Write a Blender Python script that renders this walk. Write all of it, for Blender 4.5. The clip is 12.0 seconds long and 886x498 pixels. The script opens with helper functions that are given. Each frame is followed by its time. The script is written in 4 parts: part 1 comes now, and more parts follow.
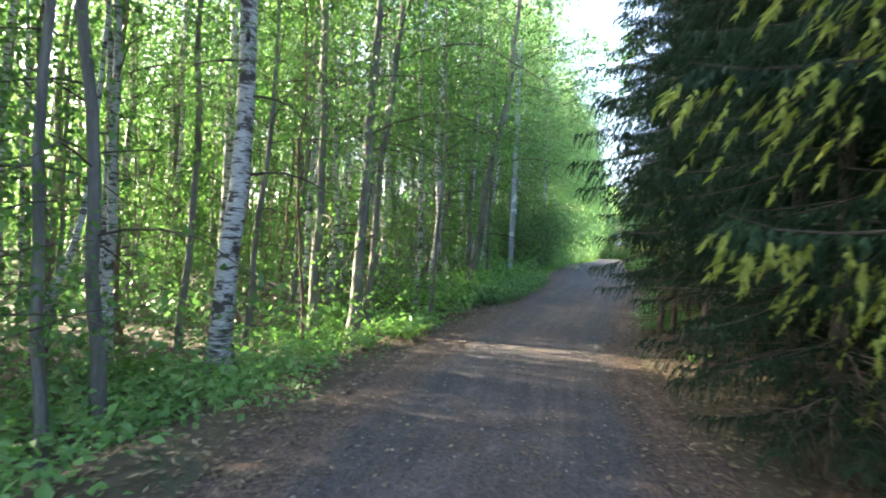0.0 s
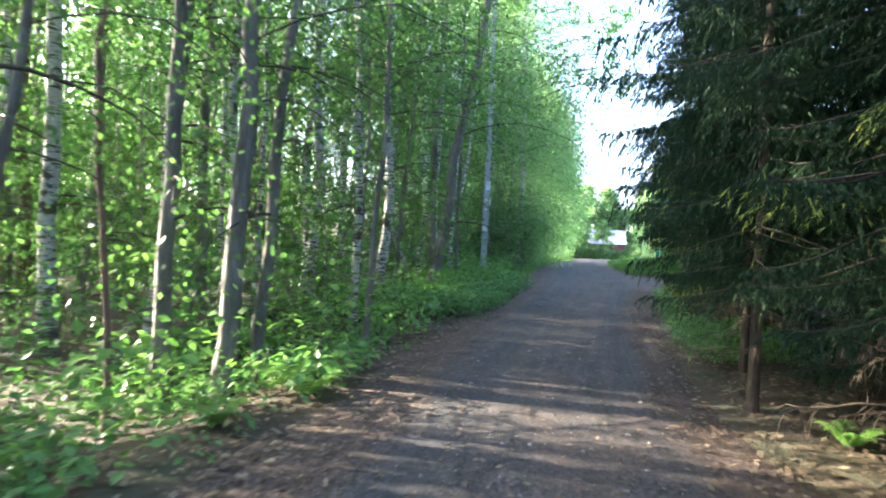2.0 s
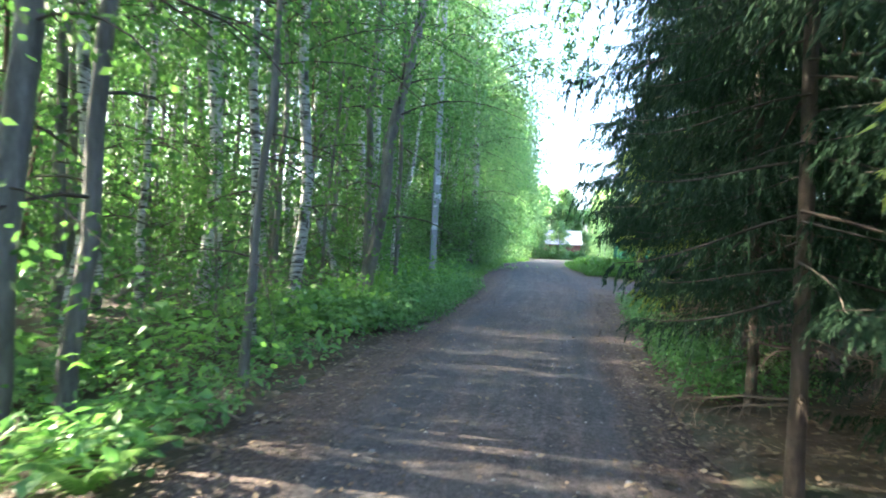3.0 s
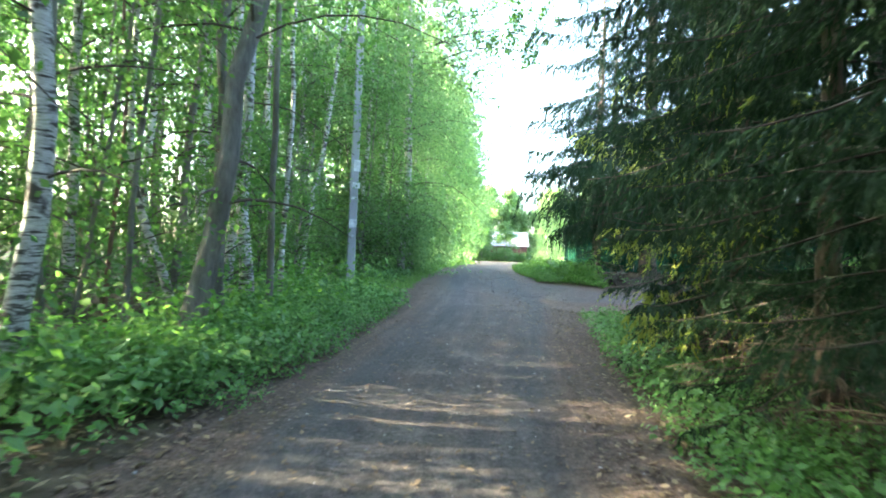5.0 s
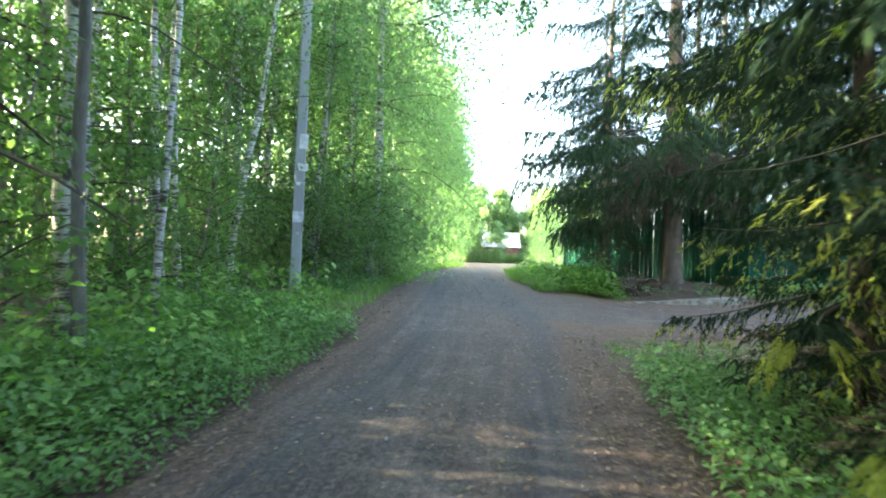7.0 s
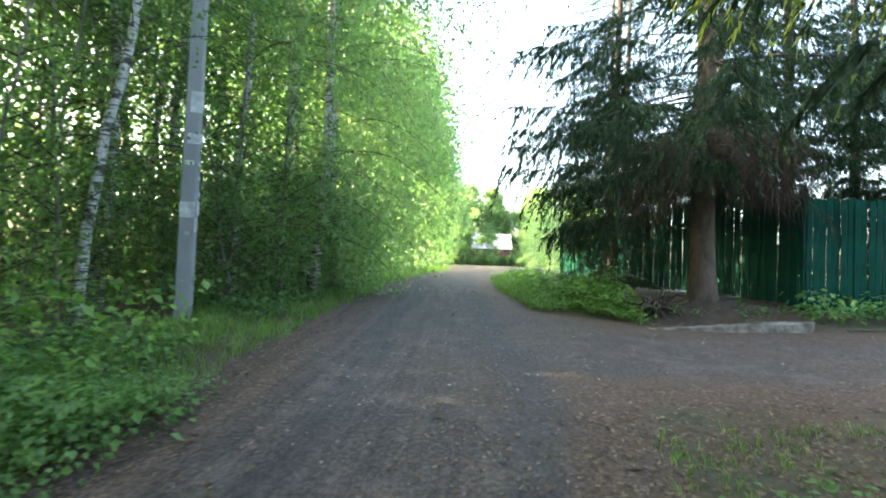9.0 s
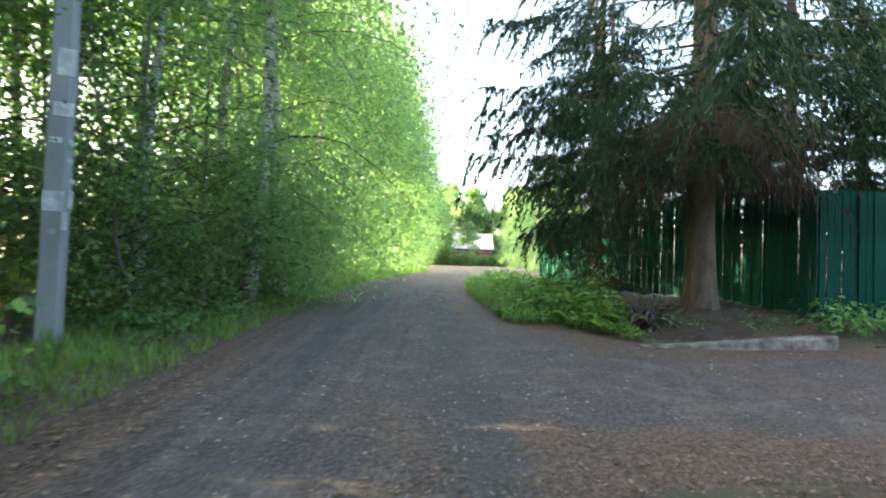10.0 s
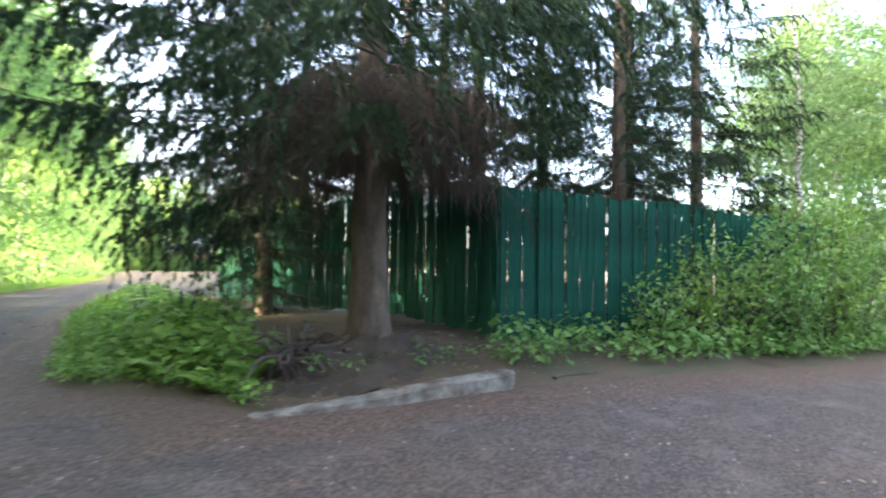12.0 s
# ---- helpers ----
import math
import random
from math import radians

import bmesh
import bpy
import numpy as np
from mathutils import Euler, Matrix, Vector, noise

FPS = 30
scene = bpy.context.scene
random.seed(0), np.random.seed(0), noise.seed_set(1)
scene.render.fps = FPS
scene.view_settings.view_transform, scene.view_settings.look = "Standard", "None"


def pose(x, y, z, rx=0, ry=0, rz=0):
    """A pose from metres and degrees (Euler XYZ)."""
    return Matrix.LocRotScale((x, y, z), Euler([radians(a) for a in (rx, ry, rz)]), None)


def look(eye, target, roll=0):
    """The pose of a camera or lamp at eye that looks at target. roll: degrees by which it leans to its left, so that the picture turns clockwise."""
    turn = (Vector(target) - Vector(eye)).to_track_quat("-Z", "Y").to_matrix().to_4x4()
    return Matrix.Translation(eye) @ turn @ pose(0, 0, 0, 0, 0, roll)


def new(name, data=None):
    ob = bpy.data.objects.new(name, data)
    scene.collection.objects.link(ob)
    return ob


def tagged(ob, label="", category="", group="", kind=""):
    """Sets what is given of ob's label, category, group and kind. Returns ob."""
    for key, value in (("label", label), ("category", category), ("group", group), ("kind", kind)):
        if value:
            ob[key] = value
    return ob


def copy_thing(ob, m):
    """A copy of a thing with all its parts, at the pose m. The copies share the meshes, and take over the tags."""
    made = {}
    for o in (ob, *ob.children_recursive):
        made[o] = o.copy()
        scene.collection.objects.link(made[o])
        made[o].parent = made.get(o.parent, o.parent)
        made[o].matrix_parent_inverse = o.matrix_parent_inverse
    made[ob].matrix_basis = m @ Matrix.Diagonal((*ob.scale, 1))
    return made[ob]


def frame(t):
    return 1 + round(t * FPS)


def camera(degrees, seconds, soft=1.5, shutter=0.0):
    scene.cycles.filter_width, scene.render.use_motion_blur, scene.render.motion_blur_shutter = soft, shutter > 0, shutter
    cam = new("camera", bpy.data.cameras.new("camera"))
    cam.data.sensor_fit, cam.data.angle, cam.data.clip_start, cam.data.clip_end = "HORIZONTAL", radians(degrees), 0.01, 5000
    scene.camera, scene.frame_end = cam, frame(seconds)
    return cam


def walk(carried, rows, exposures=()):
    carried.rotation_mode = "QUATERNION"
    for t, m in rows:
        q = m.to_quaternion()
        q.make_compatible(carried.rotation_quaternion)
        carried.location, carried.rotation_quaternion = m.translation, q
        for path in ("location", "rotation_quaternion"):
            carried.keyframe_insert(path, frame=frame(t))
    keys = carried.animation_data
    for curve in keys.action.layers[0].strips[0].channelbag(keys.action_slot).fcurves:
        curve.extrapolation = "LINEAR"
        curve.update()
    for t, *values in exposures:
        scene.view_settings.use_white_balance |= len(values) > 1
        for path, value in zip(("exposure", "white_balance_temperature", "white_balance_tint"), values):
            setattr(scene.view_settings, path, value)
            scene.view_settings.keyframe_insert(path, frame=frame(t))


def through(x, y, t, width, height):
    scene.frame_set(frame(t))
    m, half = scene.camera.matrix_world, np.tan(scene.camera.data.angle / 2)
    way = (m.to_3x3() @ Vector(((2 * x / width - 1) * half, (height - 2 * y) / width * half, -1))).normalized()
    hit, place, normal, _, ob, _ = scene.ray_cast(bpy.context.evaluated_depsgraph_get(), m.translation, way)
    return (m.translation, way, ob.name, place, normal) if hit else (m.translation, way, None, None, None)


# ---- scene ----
# camera and walk
cam = camera(79.0, 12.0, soft=1.85, shutter=0.4)
METRES, EYE, TILT, LEAN, TURN = 20.5, 1.25, 0.0, 0.0, 0.0
ROWS = [
    (0.0, 0.0, 0.0, 0.0, -0.0, 0.11, -2.47),
    (0.5, -0.0027, 0.0406, -0.0027, 0.61, -0.03, -2.49),
    (1.0, -0.0008, 0.0828, -0.0047, 0.57, -0.0, -2.36),
    (1.5, 0.0071, 0.1275, -0.0061, -0.82, 0.05, -2.33),
    (2.0, 0.0172, 0.1689, -0.0063, -3.07, 0.28, -2.27),
    (2.5, 0.0303, 0.2095, -0.0055, -5.95, 0.39, -2.23),
    (3.0, 0.0427, 0.2486, -0.0058, -7.45, 0.51, -2.2),
    (3.5, 0.0577, 0.2878, -0.0052, -9.58, 0.61, -2.21),
    (5.5, 0.1126, 0.4474, -0.0029, -13.23, 1.01, -1.7),
    (6.0, 0.1267, 0.486, -0.0028, -13.42, 1.04, -1.72),
    (6.5, 0.1413, 0.5242, -0.0005, -13.91, 1.08, -1.75),
    (7.0, 0.1528, 0.5622, 0.0007, -13.98, 1.09, -1.79),
    (9.0, 0.2175, 0.7092, 0.009, -14.8, 1.23, -1.92),
    (9.5, 0.2365, 0.7443, 0.0105, -15.62, 1.25, -1.79),
    (10.0, 0.2587, 0.7797, 0.0125, -16.59, 1.28, -1.72),
    (10.5, 0.2851, 0.8092, 0.0159, -20.97, 1.39, -1.49),
    (11.0, 0.3187, 0.8377, 0.0175, -26.34, 1.56, -1.34),
    (11.5, 0.3558, 0.8563, 0.0204, -35.79, 1.86, -0.97),
    (12.0, 0.3956, 0.8731, 0.0218, -43.69, 2.12, -0.84),
]
EXPOSURE = 3.9
walk(cam, [(t, pose(0, 0, EYE, TILT, LEAN, TURN) @ pose(METRES * x, METRES * y, METRES * z, 90 + pitch, roll, yaw)) for t, x, y, z, yaw, pitch, roll in ROWS],
     exposures=[(0.0, EXPOSURE + 0.17, 6150, 8), (2.5, EXPOSURE + 0.28, 5650, 8), (3.5, EXPOSURE + 0.68, 5750, 1), (5.5, EXPOSURE + 0.88, 6400, -2), (7.0, EXPOSURE + 0.78, 6750, -1), (9.0, EXPOSURE + 0.4, 7100, 0), (11.0, EXPOSURE + 0.31, 7100, 8), (12.0, EXPOSURE + 0.6, 7050, 12)])

# world and sun: a low evening sun behind the birch wood
SUN_WAY = Vector((-0.93, 0.30, 0.36)).normalized()
world = bpy.data.worlds.new("sky")
scene.world = world
world.use_nodes = True
wn = world.node_tree.nodes
sky = wn.new("ShaderNodeTexSky")
sky.sky_type = "NISHITA"
sky.sun_disc = False
sky.sun_elevation = math.asin(SUN_WAY.z)
sky.sun_rotation = math.atan2(SUN_WAY.x, SUN_WAY.y)
sky.air_density, sky.dust_density, sky.ozone_density = 0.7, 6.0, 0.6
wn["Background"].inputs["Strength"].default_value = 0.15
world.node_tree.links.new(sky.outputs["Color"], wn["Background"].inputs["Color"])
sun = new("sun", bpy.data.lights.new("sun", "SUN"))
sun.data.energy, sun.data.angle, sun.data.color = 5.0, radians(0.53), (1.0, 0.83, 0.58)
sun.matrix_world = look((-40, 20, 30), Vector((-40, 20, 30)) - SUN_WAY)


# ---- materials ----
def nodes_of(name):
    m = bpy.data.materials.new(name)
    m.use_nodes = True
    n, l = m.node_tree.nodes, m.node_tree.links
    return m, n, l, n["Principled BSDF"]


def coords(n, l, scale=(1, 1, 1), kind="Object"):
    tc, mp = n.new("ShaderNodeTexCoord"), n.new("ShaderNodeMapping")
    mp.inputs["Scale"].default_value = scale
    l.new(tc.outputs[kind], mp.inputs["Vector"])
    return mp.outputs["Vector"]


def noise_tex(n, l, vec, scale, detail=5.0, rough=0.6):
    t = n.new("ShaderNodeTexNoise")
    t.inputs["Scale"].default_value, t.inputs["Detail"].default_value, t.inputs["Roughness"].default_value = scale, detail, rough
    l.new(vec, t.inputs["Vector"])
    return t.outputs["Fac"]


def ramp(n, l, fac, stops):
    r = n.new("ShaderNodeValToRGB")
    while len(r.color_ramp.elements) < len(stops):
        r.color_ramp.elements.new(0.5)
    for e, (p, c) in zip(r.color_ramp.elements, stops):
        e.position, e.color = p, (*c, 1)
    l.new(fac, r.inputs["Fac"])
    return r.outputs["Color"]


def blend(n, l, fac, a, b, kind="MIX"):
    m = n.new("ShaderNodeMix")
    m.data_type, m.blend_type = "RGBA", kind
    for sock, v in ((m.inputs[0], fac), (m.inputs[6], a), (m.inputs[7], b)):
        if hasattr(v, "is_linked"):
            l.new(v, sock)
        else:
            sock.default_value = v if isinstance(v, float) else (*v, 1)
    return m.outputs[2]


def bump(n, l, bsdf, height, strength, dist=0.02):
    b = n.new("ShaderNodeBump")
    b.inputs["Strength"].default_value, b.inputs["Distance"].default_value = strength, dist
    l.new(height, b.inputs["Height"])
    l.new(b.outputs["Normal"], bsdf.inputs["Normal"])


def two_scale(name, stops, scale, fine, rough=0.85, stretch=(1, 1, 1), strength=0.5, dist=0.01, dark=0.55):
    m, n, l, b = nodes_of(name)
    v = coords(n, l, stretch)
    big, small = noise_tex(n, l, v, scale, 4), noise_tex(n, l, v, fine, 6, 0.7)
    c = ramp(n, l, big, stops)
    g = ramp(n, l, small, [(0.3, (dark,) * 3), (0.65, (1.0,) * 3)])
    l.new(blend(n, l, 1.0, c, g, "MULTIPLY"), b.inputs["Base Color"])
    b.inputs["Roughness"].default_value = rough
    bump(n, l, b, small, strength, dist)
    return m


def leaf_material(name, dark, mid, light, through=0.5, rough=0.45, gloss=0.35):
    m, n, l, b = nodes_of(name)
    geo, info = n.new("ShaderNodeNewGeometry"), n.new("ShaderNodeObjectInfo")
    add = n.new("ShaderNodeMath")
    add.operation = "MULTIPLY_ADD"
    add.inputs[1].default_value, add.inputs[2].default_value = 0.65, 0.0
    l.new(geo.outputs["Random Per Island"], add.inputs[0])
    sc = n.new("ShaderNodeMath")
    sc.operation = "MULTIPLY"
    sc.inputs[1].default_value = 0.35
    l.new(info.outputs["Random"], sc.inputs[0])
    l.new(sc.outputs[0], add.inputs[2])
    c = ramp(n, l, add.outputs[0], [(0.05, dark), (0.5, mid), (0.95, light)])
    l.new(c, b.inputs["Base Color"])
    b.inputs["Roughness"].default_value, b.inputs["Specular IOR Level"].default_value = rough, gloss
    t, mix = n.new("ShaderNodeBsdfTranslucent"), n.new("ShaderNodeMixShader")
    l.new(blend(n, l, 1.0, c, (1.05, 1.25, 0.8), "MULTIPLY"), t.inputs["Color"])
    mix.inputs[0].default_value = through
    l.new(b.outputs[0], mix.inputs[1])
    l.new(t.outputs[0], mix.inputs[2])
    l.new(mix.outputs[0], n["Material Output"].inputs["Surface"])
    return m


def birch_bark():
    m, n, l, b = nodes_of("birch_bark")
    v = coords(n, l, (5, 5, 26))
    marks = noise_tex(n, l, v, 1.0, 5, 0.6)
    scars = noise_tex(n, l, coords(n, l, (3, 3, 4.2)), 1.3, 3, 0.55)
    fine = noise_tex(n, l, coords(n, l, (14, 14, 60)), 1.0, 4)
    white = ramp(n, l, fine, [(0.3, (0.24, 0.235, 0.22)), (0.7, (0.56, 0.55, 0.53))])
    c = blend(n, l, ramp(n, l, marks, [(0.525, (0, 0, 0)), (0.6, (1, 1, 1))]), white, (0.035, 0.03, 0.026))
    c = blend(n, l, ramp(n, l, scars, [(0.545, (0, 0, 0)), (0.62, (1, 1, 1))]), c, (0.045, 0.038, 0.03))
    tc, sep, foot = n.new("ShaderNodeTexCoord"), n.new("ShaderNodeSeparateXYZ"), n.new("ShaderNodeMath")
    l.new(tc.outputs["Object"], sep.inputs[0])
    foot.operation = "MULTIPLY_ADD"
    foot.inputs[1].default_value = -0.16
    l.new(sep.outputs["Z"], foot.inputs[0])
    l.new(marks, foot.inputs[2])
    c = blend(n, l, ramp(n, l, foot.outputs[0], [(0.36, (0, 0, 0)), (0.46, (0.85, 0.85, 0.85))]), c, (0.05, 0.045, 0.038))
    l.new(c, b.inputs["Base Color"])
    b.inputs["Roughness"].default_value = 0.7
    bump(n, l, b, marks, 0.6, 0.012)
    return m


def road_surface():
    """Packed dark gravel with loose stones, needle litter at the edges and in patches, wheel tracks."""
    m, n, l, b = nodes_of("packed_gravel")
    v = coords(n, l)
    edge, track = n.new("ShaderNodeAttribute"), n.new("ShaderNodeAttribute")
    edge.attribute_name, track.attribute_name = "edge", "track"
    big = noise_tex(n, l, coords(n, l, (1.0, 0.4, 1)), 0.9, 5, 0.65)
    patch = noise_tex(n, l, v, 2.3, 5, 0.7)
    fine = noise_tex(n, l, v, 26.0, 6, 0.75)
    grit = noise_tex(n, l, v, 75.0, 3, 0.8)
    base = ramp(n, l, fine, [(0.32, (0.021, 0.017, 0.018)), (0.5, (0.059, 0.050, 0.049)), (0.68, (0.125, 0.11, 0.105))])
    dust = ramp(n, l, fine, [(0.3, (0.066, 0.057, 0.053)), (0.7, (0.18, 0.16, 0.15))])
    c = blend(n, l, ramp(n, l, patch, [(0.48, (0, 0, 0)), (0.7, (0.7, 0.7, 0.7))]), base, dust)
    worn = n.new("ShaderNodeMath")
    worn.operation = "MULTIPLY"
    worn.inputs[1].default_value = 0.6
    l.new(track.outputs["Fac"], worn.inputs[0])
    c = blend(n, l, worn.outputs[0], c, ramp(n, l, fine, [(0.3, (0.024, 0.024, 0.028)), (0.7, (0.07, 0.069, 0.075))]))
    litter = ramp(n, l, fine, [(0.3, (0.022, 0.013, 0.009)), (0.47, (0.07, 0.048, 0.040)), (0.6, (0.13, 0.094, 0.076)), (0.75, (0.27, 0.21, 0.165))])
    add = n.new("ShaderNodeMath")
    add.operation = "MULTIPLY_ADD"
    add.inputs[1].default_value = 0.7
    l.new(edge.outputs["Fac"], add.inputs[0])
    l.new(big, add.inputs[2])
    sub = n.new("ShaderNodeMath")
    sub.operation = "MULTIPLY_ADD"
    sub.inputs[1].default_value = -0.2
    l.new(track.outputs["Fac"], sub.inputs[0])
    l.new(add.outputs[0], sub.inputs[2])
    c = blend(n, l, ramp(n, l, sub.outputs[0], [(0.47, (0, 0, 0)), (0.82, (1, 1, 1))]), c, litter)
    lane, split, fade = n.new("ShaderNodeAttribute"), n.new("ShaderNodeSeparateXYZ"), n.new("ShaderNodeMath")
    lane.attribute_name = "lane"
    l.new(lane.outputs["Vector"], split.inputs[0])
    flow = n.new("ShaderNodeMapping")
    flow.inputs["Scale"].default_value = (6.5, 0.3, 0)
    l.new(lane.outputs["Vector"], flow.inputs["Vector"])
    streak = noise_tex(n, l, flow.outputs["Vector"], 1.0, 6, 0.7)
    fade.operation = "MULTIPLY"
    fade.inputs[1].default_value = 0.85
    l.new(split.outputs["Z"], fade.inputs[0])
    c = blend(n, l, fade.outputs[0], c, blend(n, l, 1.0, c, ramp(n, l, streak, [(0.32, (0.52, 0.53, 0.57)), (0.5, (0.95, 0.95, 0.97)), (0.68, (1.5, 1.42, 1.36))]), "MULTIPLY"))
    c = blend(n, l, 1.0, c, ramp(n, l, grit, [(0.3, (0.5, 0.5, 0.5)), (0.55, (1, 1, 1)), (0.72, (1.7, 1.65, 1.6))]), "MULTIPLY")
    l.new(c, b.inputs["Base Color"])
    b.inputs["Roughness"].default_value, b.inputs["Specular IOR Level"].default_value = 0.85, 0.3
    h = n.new("ShaderNodeMath")
    h.operation = "ADD"
    l.new(patch, h.inputs[0])
    l.new(fine, h.inputs[1])
    bump(n, l, b, h.outputs[0], 0.8, 0.018)
    return m


M_ROAD = road_surface()
M_GROUND = two_scale("forest_floor", [(0.35, (0.05, 0.034, 0.022)), (0.5, (0.085, 0.062, 0.038)), (0.62, (0.055, 0.06, 0.03))], 0.8, 22, strength=0.9, dist=0.03)
M_BIRCH = birch_bark()
M_GREYBARK = two_scale("grey_bark", [(0.35, (0.10, 0.095, 0.08)), (0.6, (0.2, 0.19, 0.17))], 2.0, 9, stretch=(3, 3, 0.8), strength=0.9, dist=0.015)
M_PINEBARK = two_scale("pine_bark", [(0.35, (0.10, 0.06, 0.04)), (0.6, (0.2, 0.125, 0.085))], 2.0, 9, stretch=(3, 3, 0.9), strength=0.9, dist=0.02)
M_SPRUCEBARK = two_scale("spruce_bark", [(0.35, (0.05, 0.036, 0.027)), (0.62, (0.118, 0.088, 0.064))], 3.0, 16, stretch=(2, 2, 1), strength=1.0, dist=0.02)
M_TWIG = two_scale("twig_bark", [(0.35, (0.035, 0.027, 0.021)), (0.6, (0.075, 0.057, 0.045))], 4, 20)
M_DEAD = two_scale("dead_branch", [(0.35, (0.085, 0.06, 0.042)), (0.6, (0.165, 0.12, 0.085))], 4, 20)
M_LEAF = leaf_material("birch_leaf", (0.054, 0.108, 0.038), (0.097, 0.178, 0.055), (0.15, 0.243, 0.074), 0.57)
# birch_leaf made paler: haze and glow of the far trees put into the colour
M_LEAF_HAZED = leaf_material("hazed_birch_leaf", (0.11, 0.17, 0.085), (0.17, 0.26, 0.12), (0.24, 0.34, 0.16), 0.62)
M_HERB = leaf_material("herb_leaf", (0.06, 0.13, 0.048), (0.105, 0.21, 0.065), (0.155, 0.28, 0.082), 0.4)
M_GRASS = leaf_material("grass_blade", (0.09, 0.165, 0.04), (0.135, 0.24, 0.055), (0.2, 0.31, 0.08), 0.45)
# lighter than herb_leaf: the corner's open-sky light is put into the colour
M_LUSH_LIT = leaf_material("skylit_nettle_leaf", (0.10, 0.19, 0.045), (0.16, 0.29, 0.065), (0.23, 0.37, 0.09), 0.45)
M_NEEDLE = leaf_material("spruce_needle", (0.010, 0.023, 0.012), (0.017, 0.038, 0.019), (0.033, 0.066, 0.028), 0.14, 0.7, 0.15)
# young shoots; the sun on the sprays is put into their yellow
M_LIT_SHOOT = leaf_material("sunlit_spruce_shoot", (0.15, 0.19, 0.035), (0.25, 0.28, 0.06), (0.36, 0.37, 0.10), 0.4, 0.6, 0.2)
M_DRYLEAF = leaf_material("dry_leaf", (0.055, 0.036, 0.022), (0.115, 0.08, 0.05), (0.25, 0.195, 0.135), 0.15, 0.7)
M_STONE = two_scale("pebble", [(0.35, (0.12, 0.12, 0.12)), (0.62, (0.3, 0.29, 0.28))], 3, 30)
M_POLE = two_scale("smooth_pole_concrete", [(0.35, (0.2, 0.212, 0.225)), (0.62, (0.255, 0.265, 0.275))], 1.2, 30, stretch=(2, 2, 0.5), strength=0.1, dist=0.003, dark=0.9)
M_KERB = two_scale("dirty_kerb_concrete", [(0.33, (0.06, 0.048, 0.038)), (0.47, (0.13, 0.12, 0.108)), (0.68, (0.25, 0.245, 0.235))], 4.2, 24, strength=0.8, dist=0.012, dark=0.6)
M_PAPER = two_scale("torn_paper", [(0.35, (0.3, 0.32, 0.34)), (0.6, (0.55, 0.57, 0.59))], 7, 40, strength=0.2, dark=0.8)
M_FENCE = two_scale("green_fence_paint", [(0.35, (0.002, 0.034, 0.024)), (0.62, (0.004, 0.068, 0.046))], 2.2, 30, stretch=(2, 2, 0.4), rough=0.85, strength=0.3, dist=0.004, dark=0.65)
M_FENCE.node_tree.nodes["Principled BSDF"].inputs["Specular IOR Level"].default_value = 0.15
M_ROOF = two_scale("pale_sheet_roof", [(0.35, (0.25, 0.25, 0.27)), (0.6, (0.34, 0.34, 0.36))], 0.6, 8, rough=0.5, strength=0.1, dark=0.9)
M_REDWALL = two_scale("red_boards", [(0.35, (0.11, 0.04, 0.03)), (0.6, (0.17, 0.065, 0.05))], 1, 12)
M_SOIL = two_scale("bare_soil", [(0.35, (0.022, 0.016, 0.012)), (0.6, (0.06, 0.043, 0.03))], 3, 25, strength=0.9, dist=0.03)

# ---- mesh helpers ----
rng = np.random.default_rng(7)


